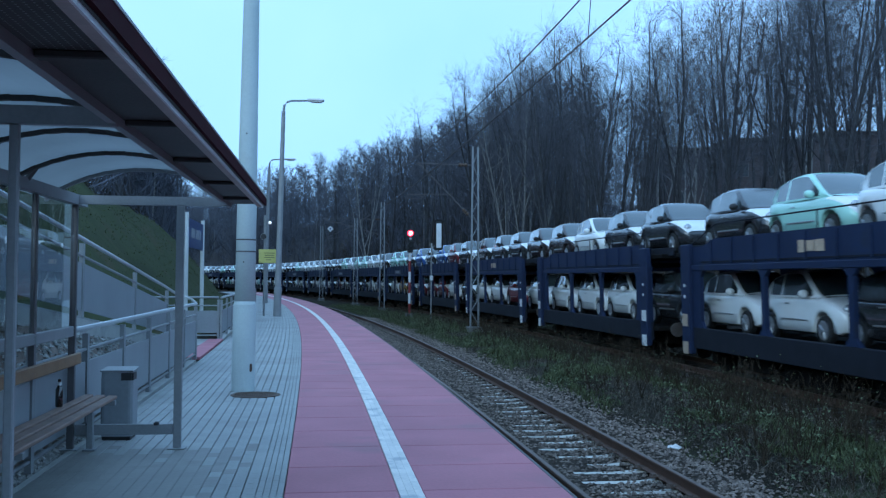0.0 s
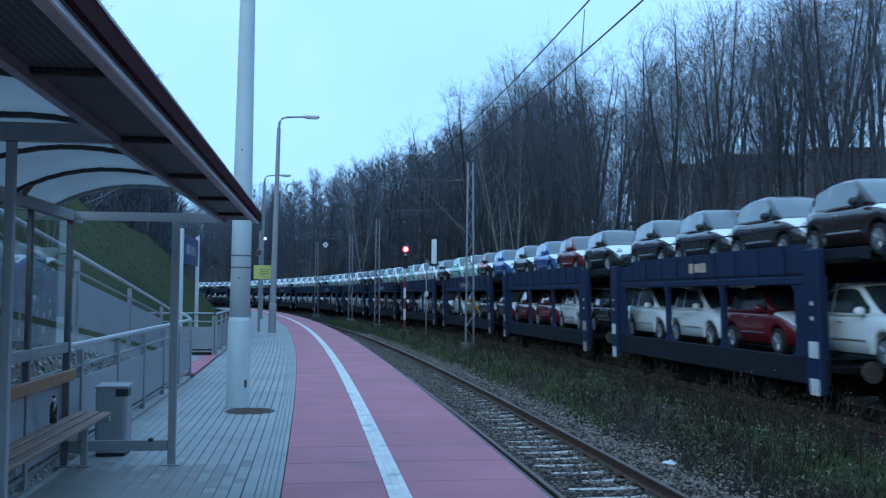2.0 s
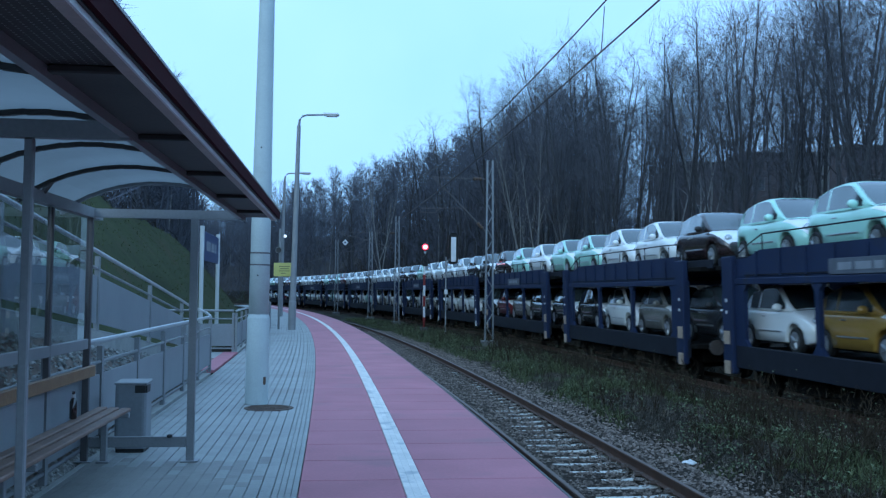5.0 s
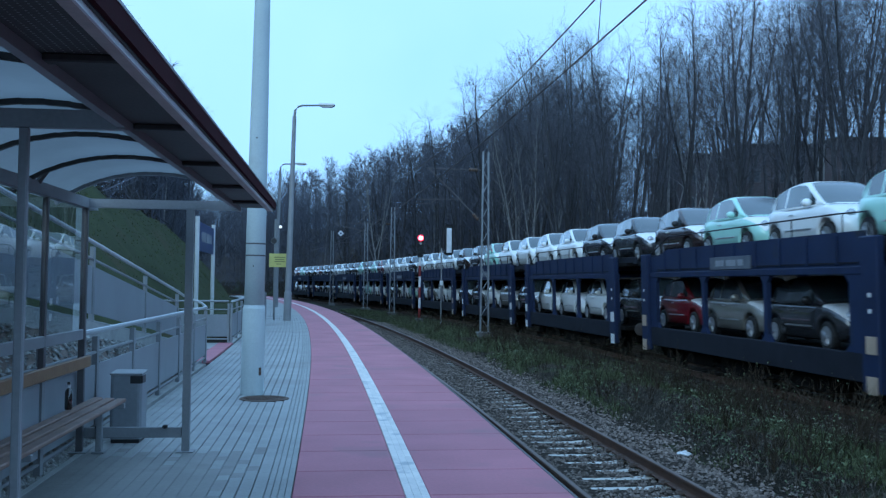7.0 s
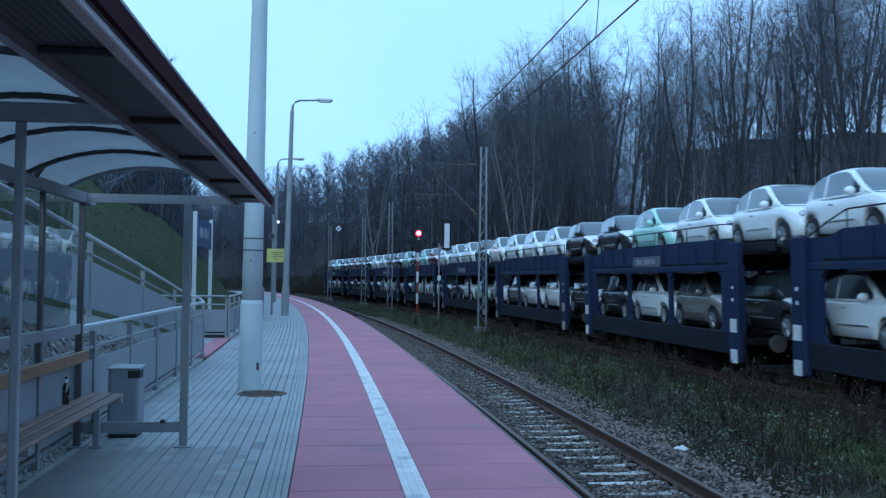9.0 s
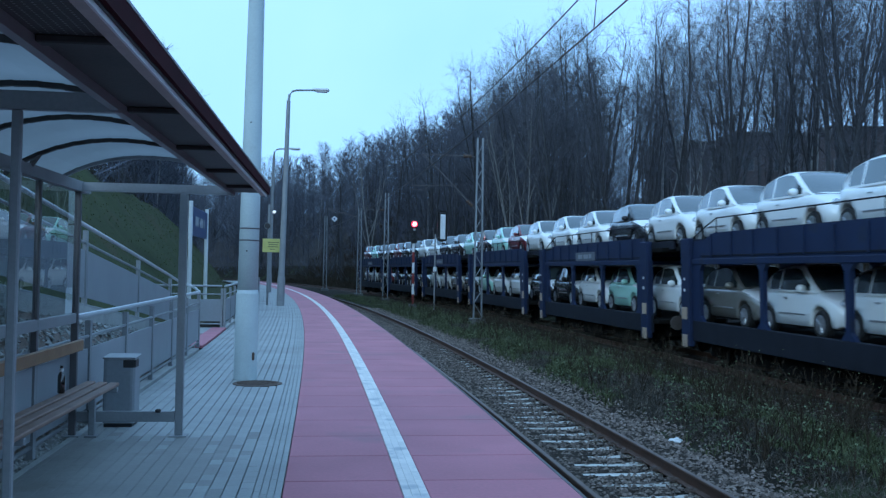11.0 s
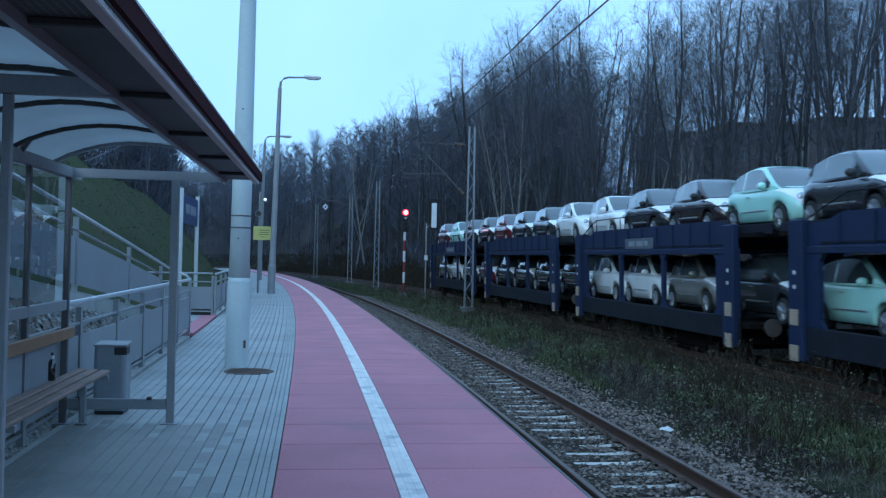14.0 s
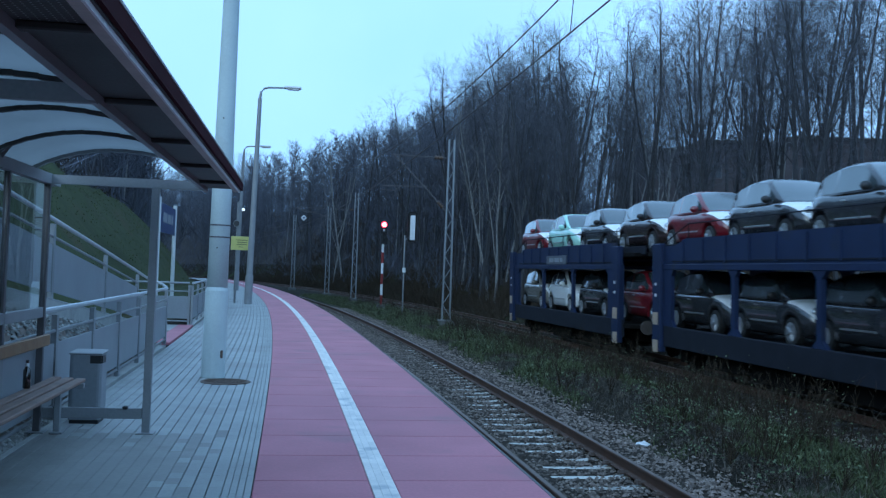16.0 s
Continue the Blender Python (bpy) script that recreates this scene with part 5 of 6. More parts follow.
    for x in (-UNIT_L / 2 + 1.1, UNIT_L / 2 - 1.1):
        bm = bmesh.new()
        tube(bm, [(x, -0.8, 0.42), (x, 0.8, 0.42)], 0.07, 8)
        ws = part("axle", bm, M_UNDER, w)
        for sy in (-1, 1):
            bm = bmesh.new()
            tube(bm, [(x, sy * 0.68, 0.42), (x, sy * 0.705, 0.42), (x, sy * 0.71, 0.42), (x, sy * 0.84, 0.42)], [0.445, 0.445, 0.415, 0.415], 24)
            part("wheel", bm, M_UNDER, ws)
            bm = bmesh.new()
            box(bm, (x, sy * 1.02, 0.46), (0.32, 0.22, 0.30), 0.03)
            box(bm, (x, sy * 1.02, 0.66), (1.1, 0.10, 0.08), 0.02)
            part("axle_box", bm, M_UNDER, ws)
    return w


TOP_LOADS = ["red mint dark brown", "red dark dark white", "white dark brown mint", "dark mint red white", "white white dark white", "white white white brown", "dark mint white white", "white white dark dark",
             "brown mint white mint", "mint white white brown", "mint mint brown blue", "dark blue red dark", "dark dark dark brown", "brown white dark dark", "dark mint white white", "white dark mint dark",
             "white white red dark", "dark white mint white", "white dark white blue"]
LOW_LOADS = [" beige white dark", "red dark dark dark", "dark white white beige", "dark mint white white", "dark dark white mint", "white beige white white", "dark dark white beige", "dark white white white",
             "dark red beige dark", "dark dark white beige", "dark white yellow dark", "red red red white", "dark white white red", "white white white white", "dark white white dark", "dark white beige white",
             "red white dark white", "white dark white red", "dark white mint white"]
PITCH = 14.992


def train_s(t):
    return 228.64 - 12.390 * t + 0.01322 * t * t


def ride(back, z):
    """Rows for a thing that rides the far track, back metres ahead of the train's last wagon centre."""
    rows = []
    for k in range(17):
        m = on_line(train_s(k) - back, FAR_O, RAIL_Z) @ Matrix.Rotation(radians(-1.6), 4, "Y") @ Matrix.Rotation(radians(-90), 4, "Z") @ Matrix.Translation((0, 0, z))
        rows.append((float(k), m))
    return rows


RIDERS = []
car_models, wagon_models = {}, {}


def load_car(colour, back, z):
    if colour not in car_models:
        car_models[colour] = ob = build_car(colour)
    else:
        ob = copy_thing(car_models[colour], Matrix())
    RIDERS.append((ob, back, z))


for n in range(17):
    key = (n % 2 == 0, n in (6, 7, 12, 13), n > 11)
    if key not in wagon_models:
        wagon_models[key] = wg = build_wagon(*key)
    else:
        wg = copy_thing(wagon_models[key], Matrix())
    RIDERS.append((wg, n * PITCH, 0.0))
    shift = (0.8, 0.8, 0.8, 0.8) if n in (12, 14) else (0.2, 0.2, 0.2, 0.2) if n > 9 else (0.1, 0.15, 0.2, 0.25) if n % 2 else (0.15, 0.3, 0.5, 0.72)
    for x, dx, c in zip((-5.46, -1.87, 1.72, 5.29), shift, TOP_LOADS[n].split(" ")):
        load_car(c, n * PITCH + x + dx, FLOOR_TOP)
    for x, c in zip((-8.85, -5.0, -1.45, 2.1), LOW_LOADS[n].split(" ")):
        if c:
            load_car(c, n * PITCH + x, FLOOR_LOW)


# ---- woods ----
def tree_meshes(seed, height, trunk_r, pale, branches=8, fine=7):
    """A bare slender tree: wavy tapered stems, upswept thin limbs, and a crown of fine twigs."""
    rnd = random.Random(seed)
    tv, tf, cv, cf = [], [], [], []

    def limb(pts, radii, n):
        base = len(tv)
        for i, p in enumerate(pts):
            d = (pts[min(i + 1, len(pts) - 1)] - pts[max(i - 1, 0)]).normalized()
            u = d.cross(Vector((0.3, 0.7, 0.2))).normalized()
            w = d.cross(u)
            for k in range(n):
                a = 2 * math.pi * k / n
                tv.append(p + (u * math.cos(a) + w * math.sin(a)) * radii[i])
        for i in range(len(pts) - 1):
            for k in range(n):
                q = base + i * n
                tf.append((q + k, q + (k + 1) % n, q + n + (k + 1) % n, q + n + k))

    def twig(p, q, r):
        d = q - p
        u = d.cross(Vector((rnd.uniform(-1, 1), rnd.uniform(-1, 1), rnd.uniform(-1, 1)))).normalized()
        b = len(cv)
        cv.extend([p + u * r, p - u * r, q])
        cf.append((b, b + 1, b + 2))

    def jitter(a, z0=None):
        return Vector((rnd.uniform(-a, a), rnd.uniform(-a, a), rnd.uniform(-a, a) if z0 is None else rnd.uniform(z0, a)))

    def stem(start, direction, length, r, steps=10):
        pts, d = [start], direction.normalized()
        for k in range(steps):
            d = (d + jitter(0.085) + Vector((0, 0, 0.09))).normalized()
            pts.append(pts[-1] + d * length / steps)
        limb(pts, [r * (1.2 if k == 0 else 1.0) * (1 - k / (steps + 0.4)) ** 0.8 for k in range(steps + 1)], 5)
        return pts

    stems = []
    tilt = 0.10 if pale else 0.06
    main = stem(Vector((0, 0, -0.4)), Vector((rnd.uniform(-tilt, tilt), rnd.uniform(-tilt, tilt), 1)), height, trunk_r)
    stems.append((main, 0.42, height, trunk_r))
    for _ in range(rnd.choice((0, 1, 1, 2, 2))):
        k = rnd.choice((2, 3, 4, 5))
        az = rnd.uniform(0, 6.28)
        ln = height * (1 - k / 10) * rnd.uniform(0.75, 0.95)
        stems.append((stem(main[k], Vector((math.cos(az) * 0.30, math.sin(az) * 0.30, 1)), ln, trunk_r * (1 - k / 11) * 0.62, 8), 0.2, ln, trunk_r * 0.6))
    hang = -0.45 if pale else 0.12
    for pts, low, ln0, r0 in stems:
        n = len(pts) - 1
        count = 24 if pts is main else 11
        for i in range(count):
            f = low + (0.98 - low) * (i + rnd.random()) / count
            k = min(int(f * n), n - 1)
            p = pts[k].lerp(pts[k + 1], f * n - k)
            az = i * 2.4 + rnd.uniform(-0.7, 0.7)
            dome = math.sin(math.pi * min(max((f - 0.05) / 0.95, 0.0), 1.0)) ** 0.7
            ln = height * 0.155 * dome * rnd.uniform(0.45, 1.35) + 0.5
            d = Vector((math.cos(az), math.sin(az), rnd.uniform(0.5, 2.2))).normalized()
            lp = [p]
            for _ in range(4):
                d = (d + jitter(0.30) + Vector((0, 0, 0.12))).normalized()
                lp.append(lp[-1] + d * ln / 4)
            r = max(r0 * (1 - f) * 0.36, 0.016)
            limb(lp, [r, r * 0.8, r * 0.6, r * 0.42, 0.005], 3)
            for _ in range(branches):
                g = 4.0 * rnd.random() ** 0.8
                m = min(int(g), 3)
                b = lp[m].lerp(lp[m + 1], g - m)
                e = ((lp[m + 1] - lp[m]).normalized() * 0.75 + jitter(0.85)).normalized()
                tl = rnd.uniform(0.7, 1.8) * height / 17
                c = b + e * tl * 0.55
                e2 = (e + jitter(0.4) + Vector((0, 0, hang * 0.5))).normalized()
                twig(b, c + e2 * tl * 0.1, 0.009)
                twig(c, c + e2 * tl * 0.55, 0.0065)
                for _ in range(fine):
                    h = b + e * tl * rnd.uniform(0.1, 0.6) if rnd.random() < 0.5 else c + e2 * tl * rnd.uniform(0, 0.5)
                    twig(h, h + (e * 0.8 + jitter(0.75) + Vector((0, 0, hang))).normalized() * tl * rnd.uniform(0.35, 0.85), 0.0045)
    return mesh_of("trunk", tv, tf, M_BIRCH if pale else M_BARK), mesh_of("crown", cv, cf, M_TWIG)


TREE_KINDS = ((17, 0.17, False), (18.5, 0.20, False), (15.5, 0.14, False), (17.5, 0.13, True), (14, 0.12, False), (19, 0.22, False), (16, 0.11, True), (12, 0.09, False), (16.5, 0.15, False), (18, 0.16, False))
TREES = [tree_meshes(100 + k, h, r, p) for k, (h, r, p) in enumerate(TREE_KINDS)]
TREES_LIGHT = [tree_meshes(300 + k, h, r, p, 7, 4) for k, (h, r, p) in enumerate(TREE_KINDS)]


def plant_tree(s, o, kind, turn, size):
    trunk, crown = (TREES if 0 < o < 25 and s < 90 else TREES_LIGHT)[kind]
    z = ground_height(s, o)
    if o > 0:
        canopy = 15.6 + 0.085 * (min(s, 105) - 40) + 0.42 * (o - 16) + (2.0 if 60 < s < 90 else 0.0)
        size = min(size, (canopy - z) / TREE_KINDS[kind][0] * (0.86 + 0.14 * math.sin(turn * 7)))
    p = rail_at(s, o, z)[0]
    if o < 0:
        size = min(size, max(1.7 + 0.175 * p.length - z, 2.5) / TREE_KINDS[kind][0])
    t = thing("tree", Matrix.Translation(p) @ Matrix.Rotation(turn, 4, "Z"), "bare pale-barked birch on the wooded slope" if kind in (3, 6) else "bare dark leafless tree on the wooded slope", "tree", group="bare trees on the slope")
    for nm, me in (("trunk", trunk), ("crown", crown)):
        shared(nm, me, t, Matrix.Diagonal((size, size, size, 1)))


def plant_woods():
    rnd = random.Random(7)
    # the wood's edge nearest the station, evenly spread by bearing
    for i in range(62):
        bearing, o = radians(6.5 + 20.5 * (i * 0.6180 % 1.0)), 15.0 + 13 * (i * 0.5698 % 1.0) ** 1.3
        near, far = 10.0, 130.0
        for _ in range(30):
            s = (near + far) / 2
            q = rail_at(s, o)[0]
            near, far = (s, far) if math.atan2(q.x, q.y) > bearing else (near, s)
        plant_tree(s, o, (0, 8, 2, 9, 1, 6, 0, 4, 8, 2, 5, 9, 3, 7)[i % 14], rnd.uniform(0, 6.28), rnd.uniform(0.92, 1.28))
    for i in range(30):
        s, o = 62 + 40 * (i * 0.7549 % 1.0), 15.2 + 12 * (i * 0.5698 % 1.0) ** 1.2
        plant_tree(s, o, (0, 8, 2, 9, 1, 6, 0, 4, 8, 2, 5, 9, 3, 7)[i % 14], rnd.uniform(0, 6.28), rnd.uniform(0.95, 1.3))
    for i in range(53):
        s = 100 + 54 * (i + rnd.random()) / 53
        depth = rnd.random()
        o = 15.5 + (9 if s < 100 else 22) * depth ** 1.2
        plant_tree(s, o, rnd.choice((0, 0, 1, 2, 2, 3, 4, 5, 6, 7, 8, 8, 9, 9, 1)), rnd.uniform(0, 6.28), rnd.uniform(0.9, 1.3))
    plant_tree(28.6, 14.4, 5, 5.0, 1.25)
    for i in range(9):
        plant_tree(68 + 15 * (i + rnd.random()) / 9, 14.6 + 4.5 * rnd.random(), rnd.choice((3, 6, 1, 9, 5)), rnd.uniform(0, 6.28), 1.35)
    for i in range(10):
        plant_tree(60 + 35 * (i * 0.7549 % 1.0), 26 + 14 * (i * 0.5698 % 1.0), rnd.choice((0, 2, 4, 7, 8, 9)), rnd.uniform(0, 6.28), rnd.uniform(0.8, 1.1))
    for i in range(34):
        s = 16 + 50 * (i + rnd.random()) / 34
        plant_tree(s, -12.5 - 16 * rnd.random(), rnd.choice((2, 4, 7, 0)), rnd.uniform(0, 6.28), rnd.uniform(0.40, 0.56))
    for i in range(90):
        s = 22 + 100 * (i + rnd.random()) / 90
        plant_tree(s, -13.5 - 26 * rnd.random(), rnd.choice((0, 2, 4, 7, 3)), rnd.uniform(0, 6.28), rnd.uniform(0.42, 0.58) if s < 62 else rnd.uniform(0.6, 0.85))


def far_woods():
    """Distant trees round the bend: dark stems, a few pale birch stems, and fine crowns, each joined."""
    rnd = random.Random(11)
    dark, pale, fine = ([], []), ([], []), ([], [])

    def stick(store, p, q, r0, r1):
        vs, fs = store
        b = len(vs)
        for c, r in ((p, r0), (q, r1)):
            vs.extend([c + Vector((r, 0, 0)), c + Vector((-r * 0.5, r * 0.87, 0)), c + Vector((-r * 0.5, -r * 0.87, 0))])
        for k in range(3):
            fs.append((b + k, b + (k + 1) % 3, b + 3 + (k + 1) % 3, b + 3 + k))

    def twig(store, p, q, r):
        vs, fs = store
        u = (q - p).cross(Vector((rnd.uniform(-1, 1), rnd.uniform(-1, 1), rnd.uniform(-1, 1)))).normalized() * r
        b = len(vs)
        vs.extend([p + u, p - u, q])
        fs.append((b, b + 1, b + 2))

    for i in range(2420):
        if i < 1500:
            s, o = 105 + 315 * rnd.random(), 16 + 66 * rnd.random() ** 1.2
        elif i > 2240:
            s, o = rnd.uniform(60, 160), rnd.uniform(34, 90)
        elif 1700 < i < 1820:
            s, o = rnd.uniform(80, 180), -9.5 - 6 * rnd.random()
        elif i < 1570:
            s, o = rnd.uniform(75, 110), 17 + 10 * rnd.random()
        else:
            s, o = 45 + 300 * rnd.random() ** 1.6, -14 - 48 * rnd.random() ** 1.5
        z = ground_height(s, o)
        p = rail_at(s, o, z - 0.3)[0]
        if p.x > 0.20 * p.y + 1 and o > 20 and i % 5 and i <= 2240:
            continue
        h = rnd.uniform(12.5, 18.5)
        if i > 2240:
            h = rnd.uniform(2.5, 5.5)
        elif o > 0:
            h = min(h, max(15.4 + 0.085 * (min(s, 115) - 40) + 0.42 * (o - 16) - z, 7.0) * rnd.uniform(0.80, 1.06))
        else:
            h *= 0.62 if o < -40 or s > 170 else 0.8
        top = p + Vector((rnd.uniform(-0.9, 0.9), rnd.uniform(-0.9, 0.9), h))
        birch = rnd.random() < 0.05
        stick(pale if birch else dark, p, top, 0.075 if birch else 0.085, 0.015)
        for _ in range(30):
            f = rnd.uniform(0.22, 0.98)
            b = p.lerp(top, f)
            az = rnd.uniform(0, 6.28)
            ln = h * 0.16 * math.sin(math.pi * f) ** 0.7 + 0.6
            e = Vector((math.cos(az), math.sin(az), rnd.uniform(0.5, 2.0))).normalized()
            q = b + e * ln
            twig(dark if rnd.random() < 0.4 else fine, b, q, 0.035)
            for _ in range(8):
                c = b.lerp(q, rnd.uniform(0.2, 1.0))
                twig(fine, c, c + (e + Vector((rnd.uniform(-1, 1), rnd.uniform(-1, 1), rnd.uniform(-0.6, 0.8)))).normalized() * rnd.uniform(0.6, 1.6), 0.027)
        for _ in range(26):
            e = Vector((rnd.uniform(-0.9, 0.9), rnd.uniform(-0.9, 0.9), rnd.uniform(0.4, 1.4))).normalized()
            b = p + Vector((rnd.uniform(-4, 4), rnd.uniform(-4, 4), 0.0))
            twig(dark if rnd.random() < 0.5 else fine, b, b + e * rnd.uniform(1.2, 4.5), 0.035)
    for nm, (vs, fs), mt, lab in (("far_stems", dark, M_FARBARK, "dark bare stems of the dense wood round the bend"), ("far_birches", pale, M_BIRCH, "pale birch stems among the dark wood"), ("far_trees", fine, M_HAZETWIG, "dense dark leafless wood round the bend")):
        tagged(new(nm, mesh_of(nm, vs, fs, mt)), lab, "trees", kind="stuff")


plant_woods()
far_woods()


def brush():
    """Undergrowth at the foot of the wood and on the bank's crest."""
    rnd = random.Random(5)
    vs, fs = [], []

    def twig(p, q, r):
        u = (q - p).cross(Vector((rnd.uniform(-1, 1), rnd.uniform(-1, 1), rnd.uniform(-1, 1)))).normalized() * r
        b = len(vs)
        vs.extend([p + u, p - u, q])
        fs.append((b, b + 1, b + 2))

    for i in range(2300):
        s, o = rnd.uniform(15, 170), 11.9 + 26 * rnd.random() ** 1.5
        if i > 1700:
            s, o = rnd.uniform(14, 110), -12.2 - 18 * rnd.random()
        p = rail_at(s, o, ground_height(s, o) - 0.05)[0]
        size = rnd.uniform(0.8, 2.9) if i <= 1700 else rnd.uniform(1.0, 3.0)
        for _ in range(16):
            e = Vector((rnd.uniform(-0.7, 0.7), rnd.uniform(-0.7, 0.7), rnd.uniform(0.4, 1.2))).normalized()
            b = p + Vector((rnd.uniform(-0.4, 0.4), rnd.uniform(-0.4, 0.4), 0))
            q = b + e * size * rnd.uniform(0.5, 1.0)
            twig(b, q, 0.016)
            for _ in range(4):
                c = b.lerp(q, rnd.uniform(0.3, 0.95))
                twig(c, c + (e + Vector((rnd.uniform(-1, 1), rnd.uniform(-1, 1), rnd.uniform(-0.3, 0.6)))).normalized() * size * rnd.uniform(0.2, 0.4), 0.011)
    tagged(new("undergrowth", mesh_of("undergrowth", vs, fs, M_STEMS)), "bare brown undergrowth at the foot of the wood", "bushes", kind="stuff")


brush()


def weeds():
    """Grass, leafy weeds, dry stalks and small bare shrubs on the strip between the tracks."""
    rnd = random.Random(9)
    sets = {"strip_grass": ([], [], M_GRASS), "bank_grass": ([], [], M_BANKGRASS), "leafy_weeds": ([], [], M_LEAFWEED), "dry_weeds": ([], [], M_DRYWEED), "dark_stalks": ([], [], M_STEMS)}

    def blade(key, p, e, ln, w):
        vs, fs, _ = sets[key]
        b = len(vs)
        u = Vector((-e.y, e.x, 0))
        u = u.normalized() if u.length > 1e-4 else Vector((1, 0, 0))
        mid = p + Vector((e.x * 0.35, e.y * 0.35, 0.75 * abs(e.z) + 0.1)) * ln * 0.6
        vs.extend([p - u * w, p + u * w, mid + u * w * 0.7, mid - u * w * 0.7, p + e * ln])
        fs.extend([(b, b + 1, b + 2, b + 3), (b + 3, b + 2, b + 4)])

    def leaf(p, e, ln, w):
        vs, fs, _ = sets["leafy_weeds"]
        b = len(vs)
        u = e.cross(Vector((rnd.uniform(-0.5, 0.5), rnd.uniform(-0.5, 0.5), 1))).normalized() * w
        m = p + e * ln * 0.5
        fold = u.cross(e).normalized() * w * 0.35
        vs.extend([p, m + u + fold, p + e * ln, m - u + fold])
        fs.extend([(b, b + 1, b + 2), (b, b + 2, b + 3)])

    def twig(p, q, r):
        vs, fs, _ = sets["dark_stalks"]
        u = (q - p).cross(Vector((rnd.uniform(-1, 1), rnd.uniform(-1, 1), rnd.uniform(-1, 1)))).normalized() * r
        b = len(vs)
        vs.extend([p + u, p - u, q])
        fs.append((b, b + 1, b + 2))

    def free(lo, hi, z0, z1):
        return Vector((rnd.uniform(lo, hi), rnd.uniform(lo, hi), rnd.uniform(z0, z1))).normalized()

    for i in range(25000):
        s = 4.5 + 87 * rnd.random() ** 1.7 if i < 23000 else rnd.uniform(-15, 4.5)
        o = rnd.uniform(3.75, 8.1)
        if (o - 3.75) < rnd.random() ** 2 * 0.8:
            continue
        p, _a = rail_at(s, o, ground_height(s, o) - 0.02)
        patch = noise.noise((p.x * 0.55, p.y * 0.32, 7.0)) + 0.35 * noise.noise((p.x * 1.7, p.y * 1.7, 1.0)) + (0.30 if s > 24 else -0.04) - (0.25 if o > 7.2 else 0.0)
        if patch > 0.06:
            for _ in range(6):
                blade("strip_grass", p + Vector((rnd.uniform(-0.12, 0.12), rnd.uniform(-0.12, 0.12), 0)), free(-0.9, 0.9, 0.15, 0.9), rnd.uniform(0.08, 0.30) * (1.35 if s > 24 else 1.0), rnd.uniform(0.006, 0.012))
        else:
            for _ in range(5):
                blade("dry_weeds", p + Vector((rnd.uniform(-0.14, 0.14), rnd.uniform(-0.14, 0.14), 0)), free(-1, 1, 0.05, 0.6), rnd.uniform(0.08, 0.26), rnd.uniform(0.005, 0.010))
    for i in range(1250):
        s, o = 5.5 + 65 * rnd.random() ** 1.15, rnd.uniform(3.9, 7.9)
        p, _a = rail_at(s, o, ground_height(s, o) - 0.02)
        if noise.noise((p.x * 0.5, p.y * 0.4, 2.0)) < rnd.uniform(-0.45, 0.15):
            continue
        hgt, wide = rnd.uniform(0.10, 0.55) * rnd.uniform(0.6, 1.1), rnd.uniform(0.10, 0.32)
        for _ in range(rnd.randint(2, 4)):
            twig(p, p + Vector((rnd.uniform(-wide, wide), rnd.uniform(-wide, wide), hgt * rnd.uniform(0.7, 1.1))), 0.007)
        for _ in range(rnd.randint(8, 24)):
            a, r = rnd.uniform(0, 6.28), wide * rnd.random() ** 0.6
            q = p + Vector((math.cos(a) * r, math.sin(a) * r, 0.03 + hgt * rnd.random() ** 0.8))
            leaf(q, free(-1, 1, -0.35, 0.6), rnd.uniform(0.035, 0.095), rnd.uniform(0.012, 0.027))
    for i in range(470):
        s, o = 7.5 + 70 * rnd.random() ** 1.5, rnd.uniform(4.3, 7.9)
        if i >= 240:
            s, o = 12 + 45 * rnd.random() ** 1.2, rnd.uniform(6.2, 7.9)
        p, _a = rail_at(s, o, ground_height(s, o) - 0.02)
        hgt = rnd.uniform(0.35, 1.25)
        for _ in range(rnd.randint(3, 7)):
            e = free(-0.38, 0.38, 0.7, 1.0)
            q = p + e * hgt * rnd.uniform(0.6, 1.0)
            twig(p, q, 0.009)
            for _ in range(9):
                c = p.lerp(q, rnd.uniform(0.25, 1.0))
                d = (e + Vector((rnd.uniform(-1, 1), rnd.uniform(-1, 1), rnd.uniform(-0.1, 0.7)))).normalized() * rnd.uniform(0.10, 0.32)
                twig(c, c + d, 0.005)
                if rnd.random() < 0.12:
                    leaf(c + d * 0.8, free(-1, 1, -0.6, 0.3), 0.05, 0.016)
    for i in range(3000):
        s, o = rnd.uniform(8, 75), rnd.uniform(-13, -6.6)
        if -7.9 < o and s < 28:
            continue
        p = rail_at(s, o, ground_height(s, o) - 0.02)[0]
        for _ in range(5):
            blade("bank_grass", p + Vector((rnd.uniform(-0.2, 0.2), rnd.uniform(-0.2, 0.2), 0)), free(-0.7, 0.7, 0.4, 1.0), rnd.uniform(0.05, 0.13), rnd.uniform(0.008, 0.016))
    for nm, lab in (("strip_grass", "low green grass in patches"), ("bank_grass", "short olive-green grass on the sloping bank"), ("leafy_weeds", "leafy green weeds between the tracks"), ("dry_weeds", "dry brown weeds between the tracks"), ("dark_stalks", "bare dark twiggy shrubs and dead stalks")):
        vs, fs, mt = sets[nm]
        tagged(new(nm, mesh_of(nm, vs, fs, mt)), lab, "weeds", kind="stuff")


weeds()


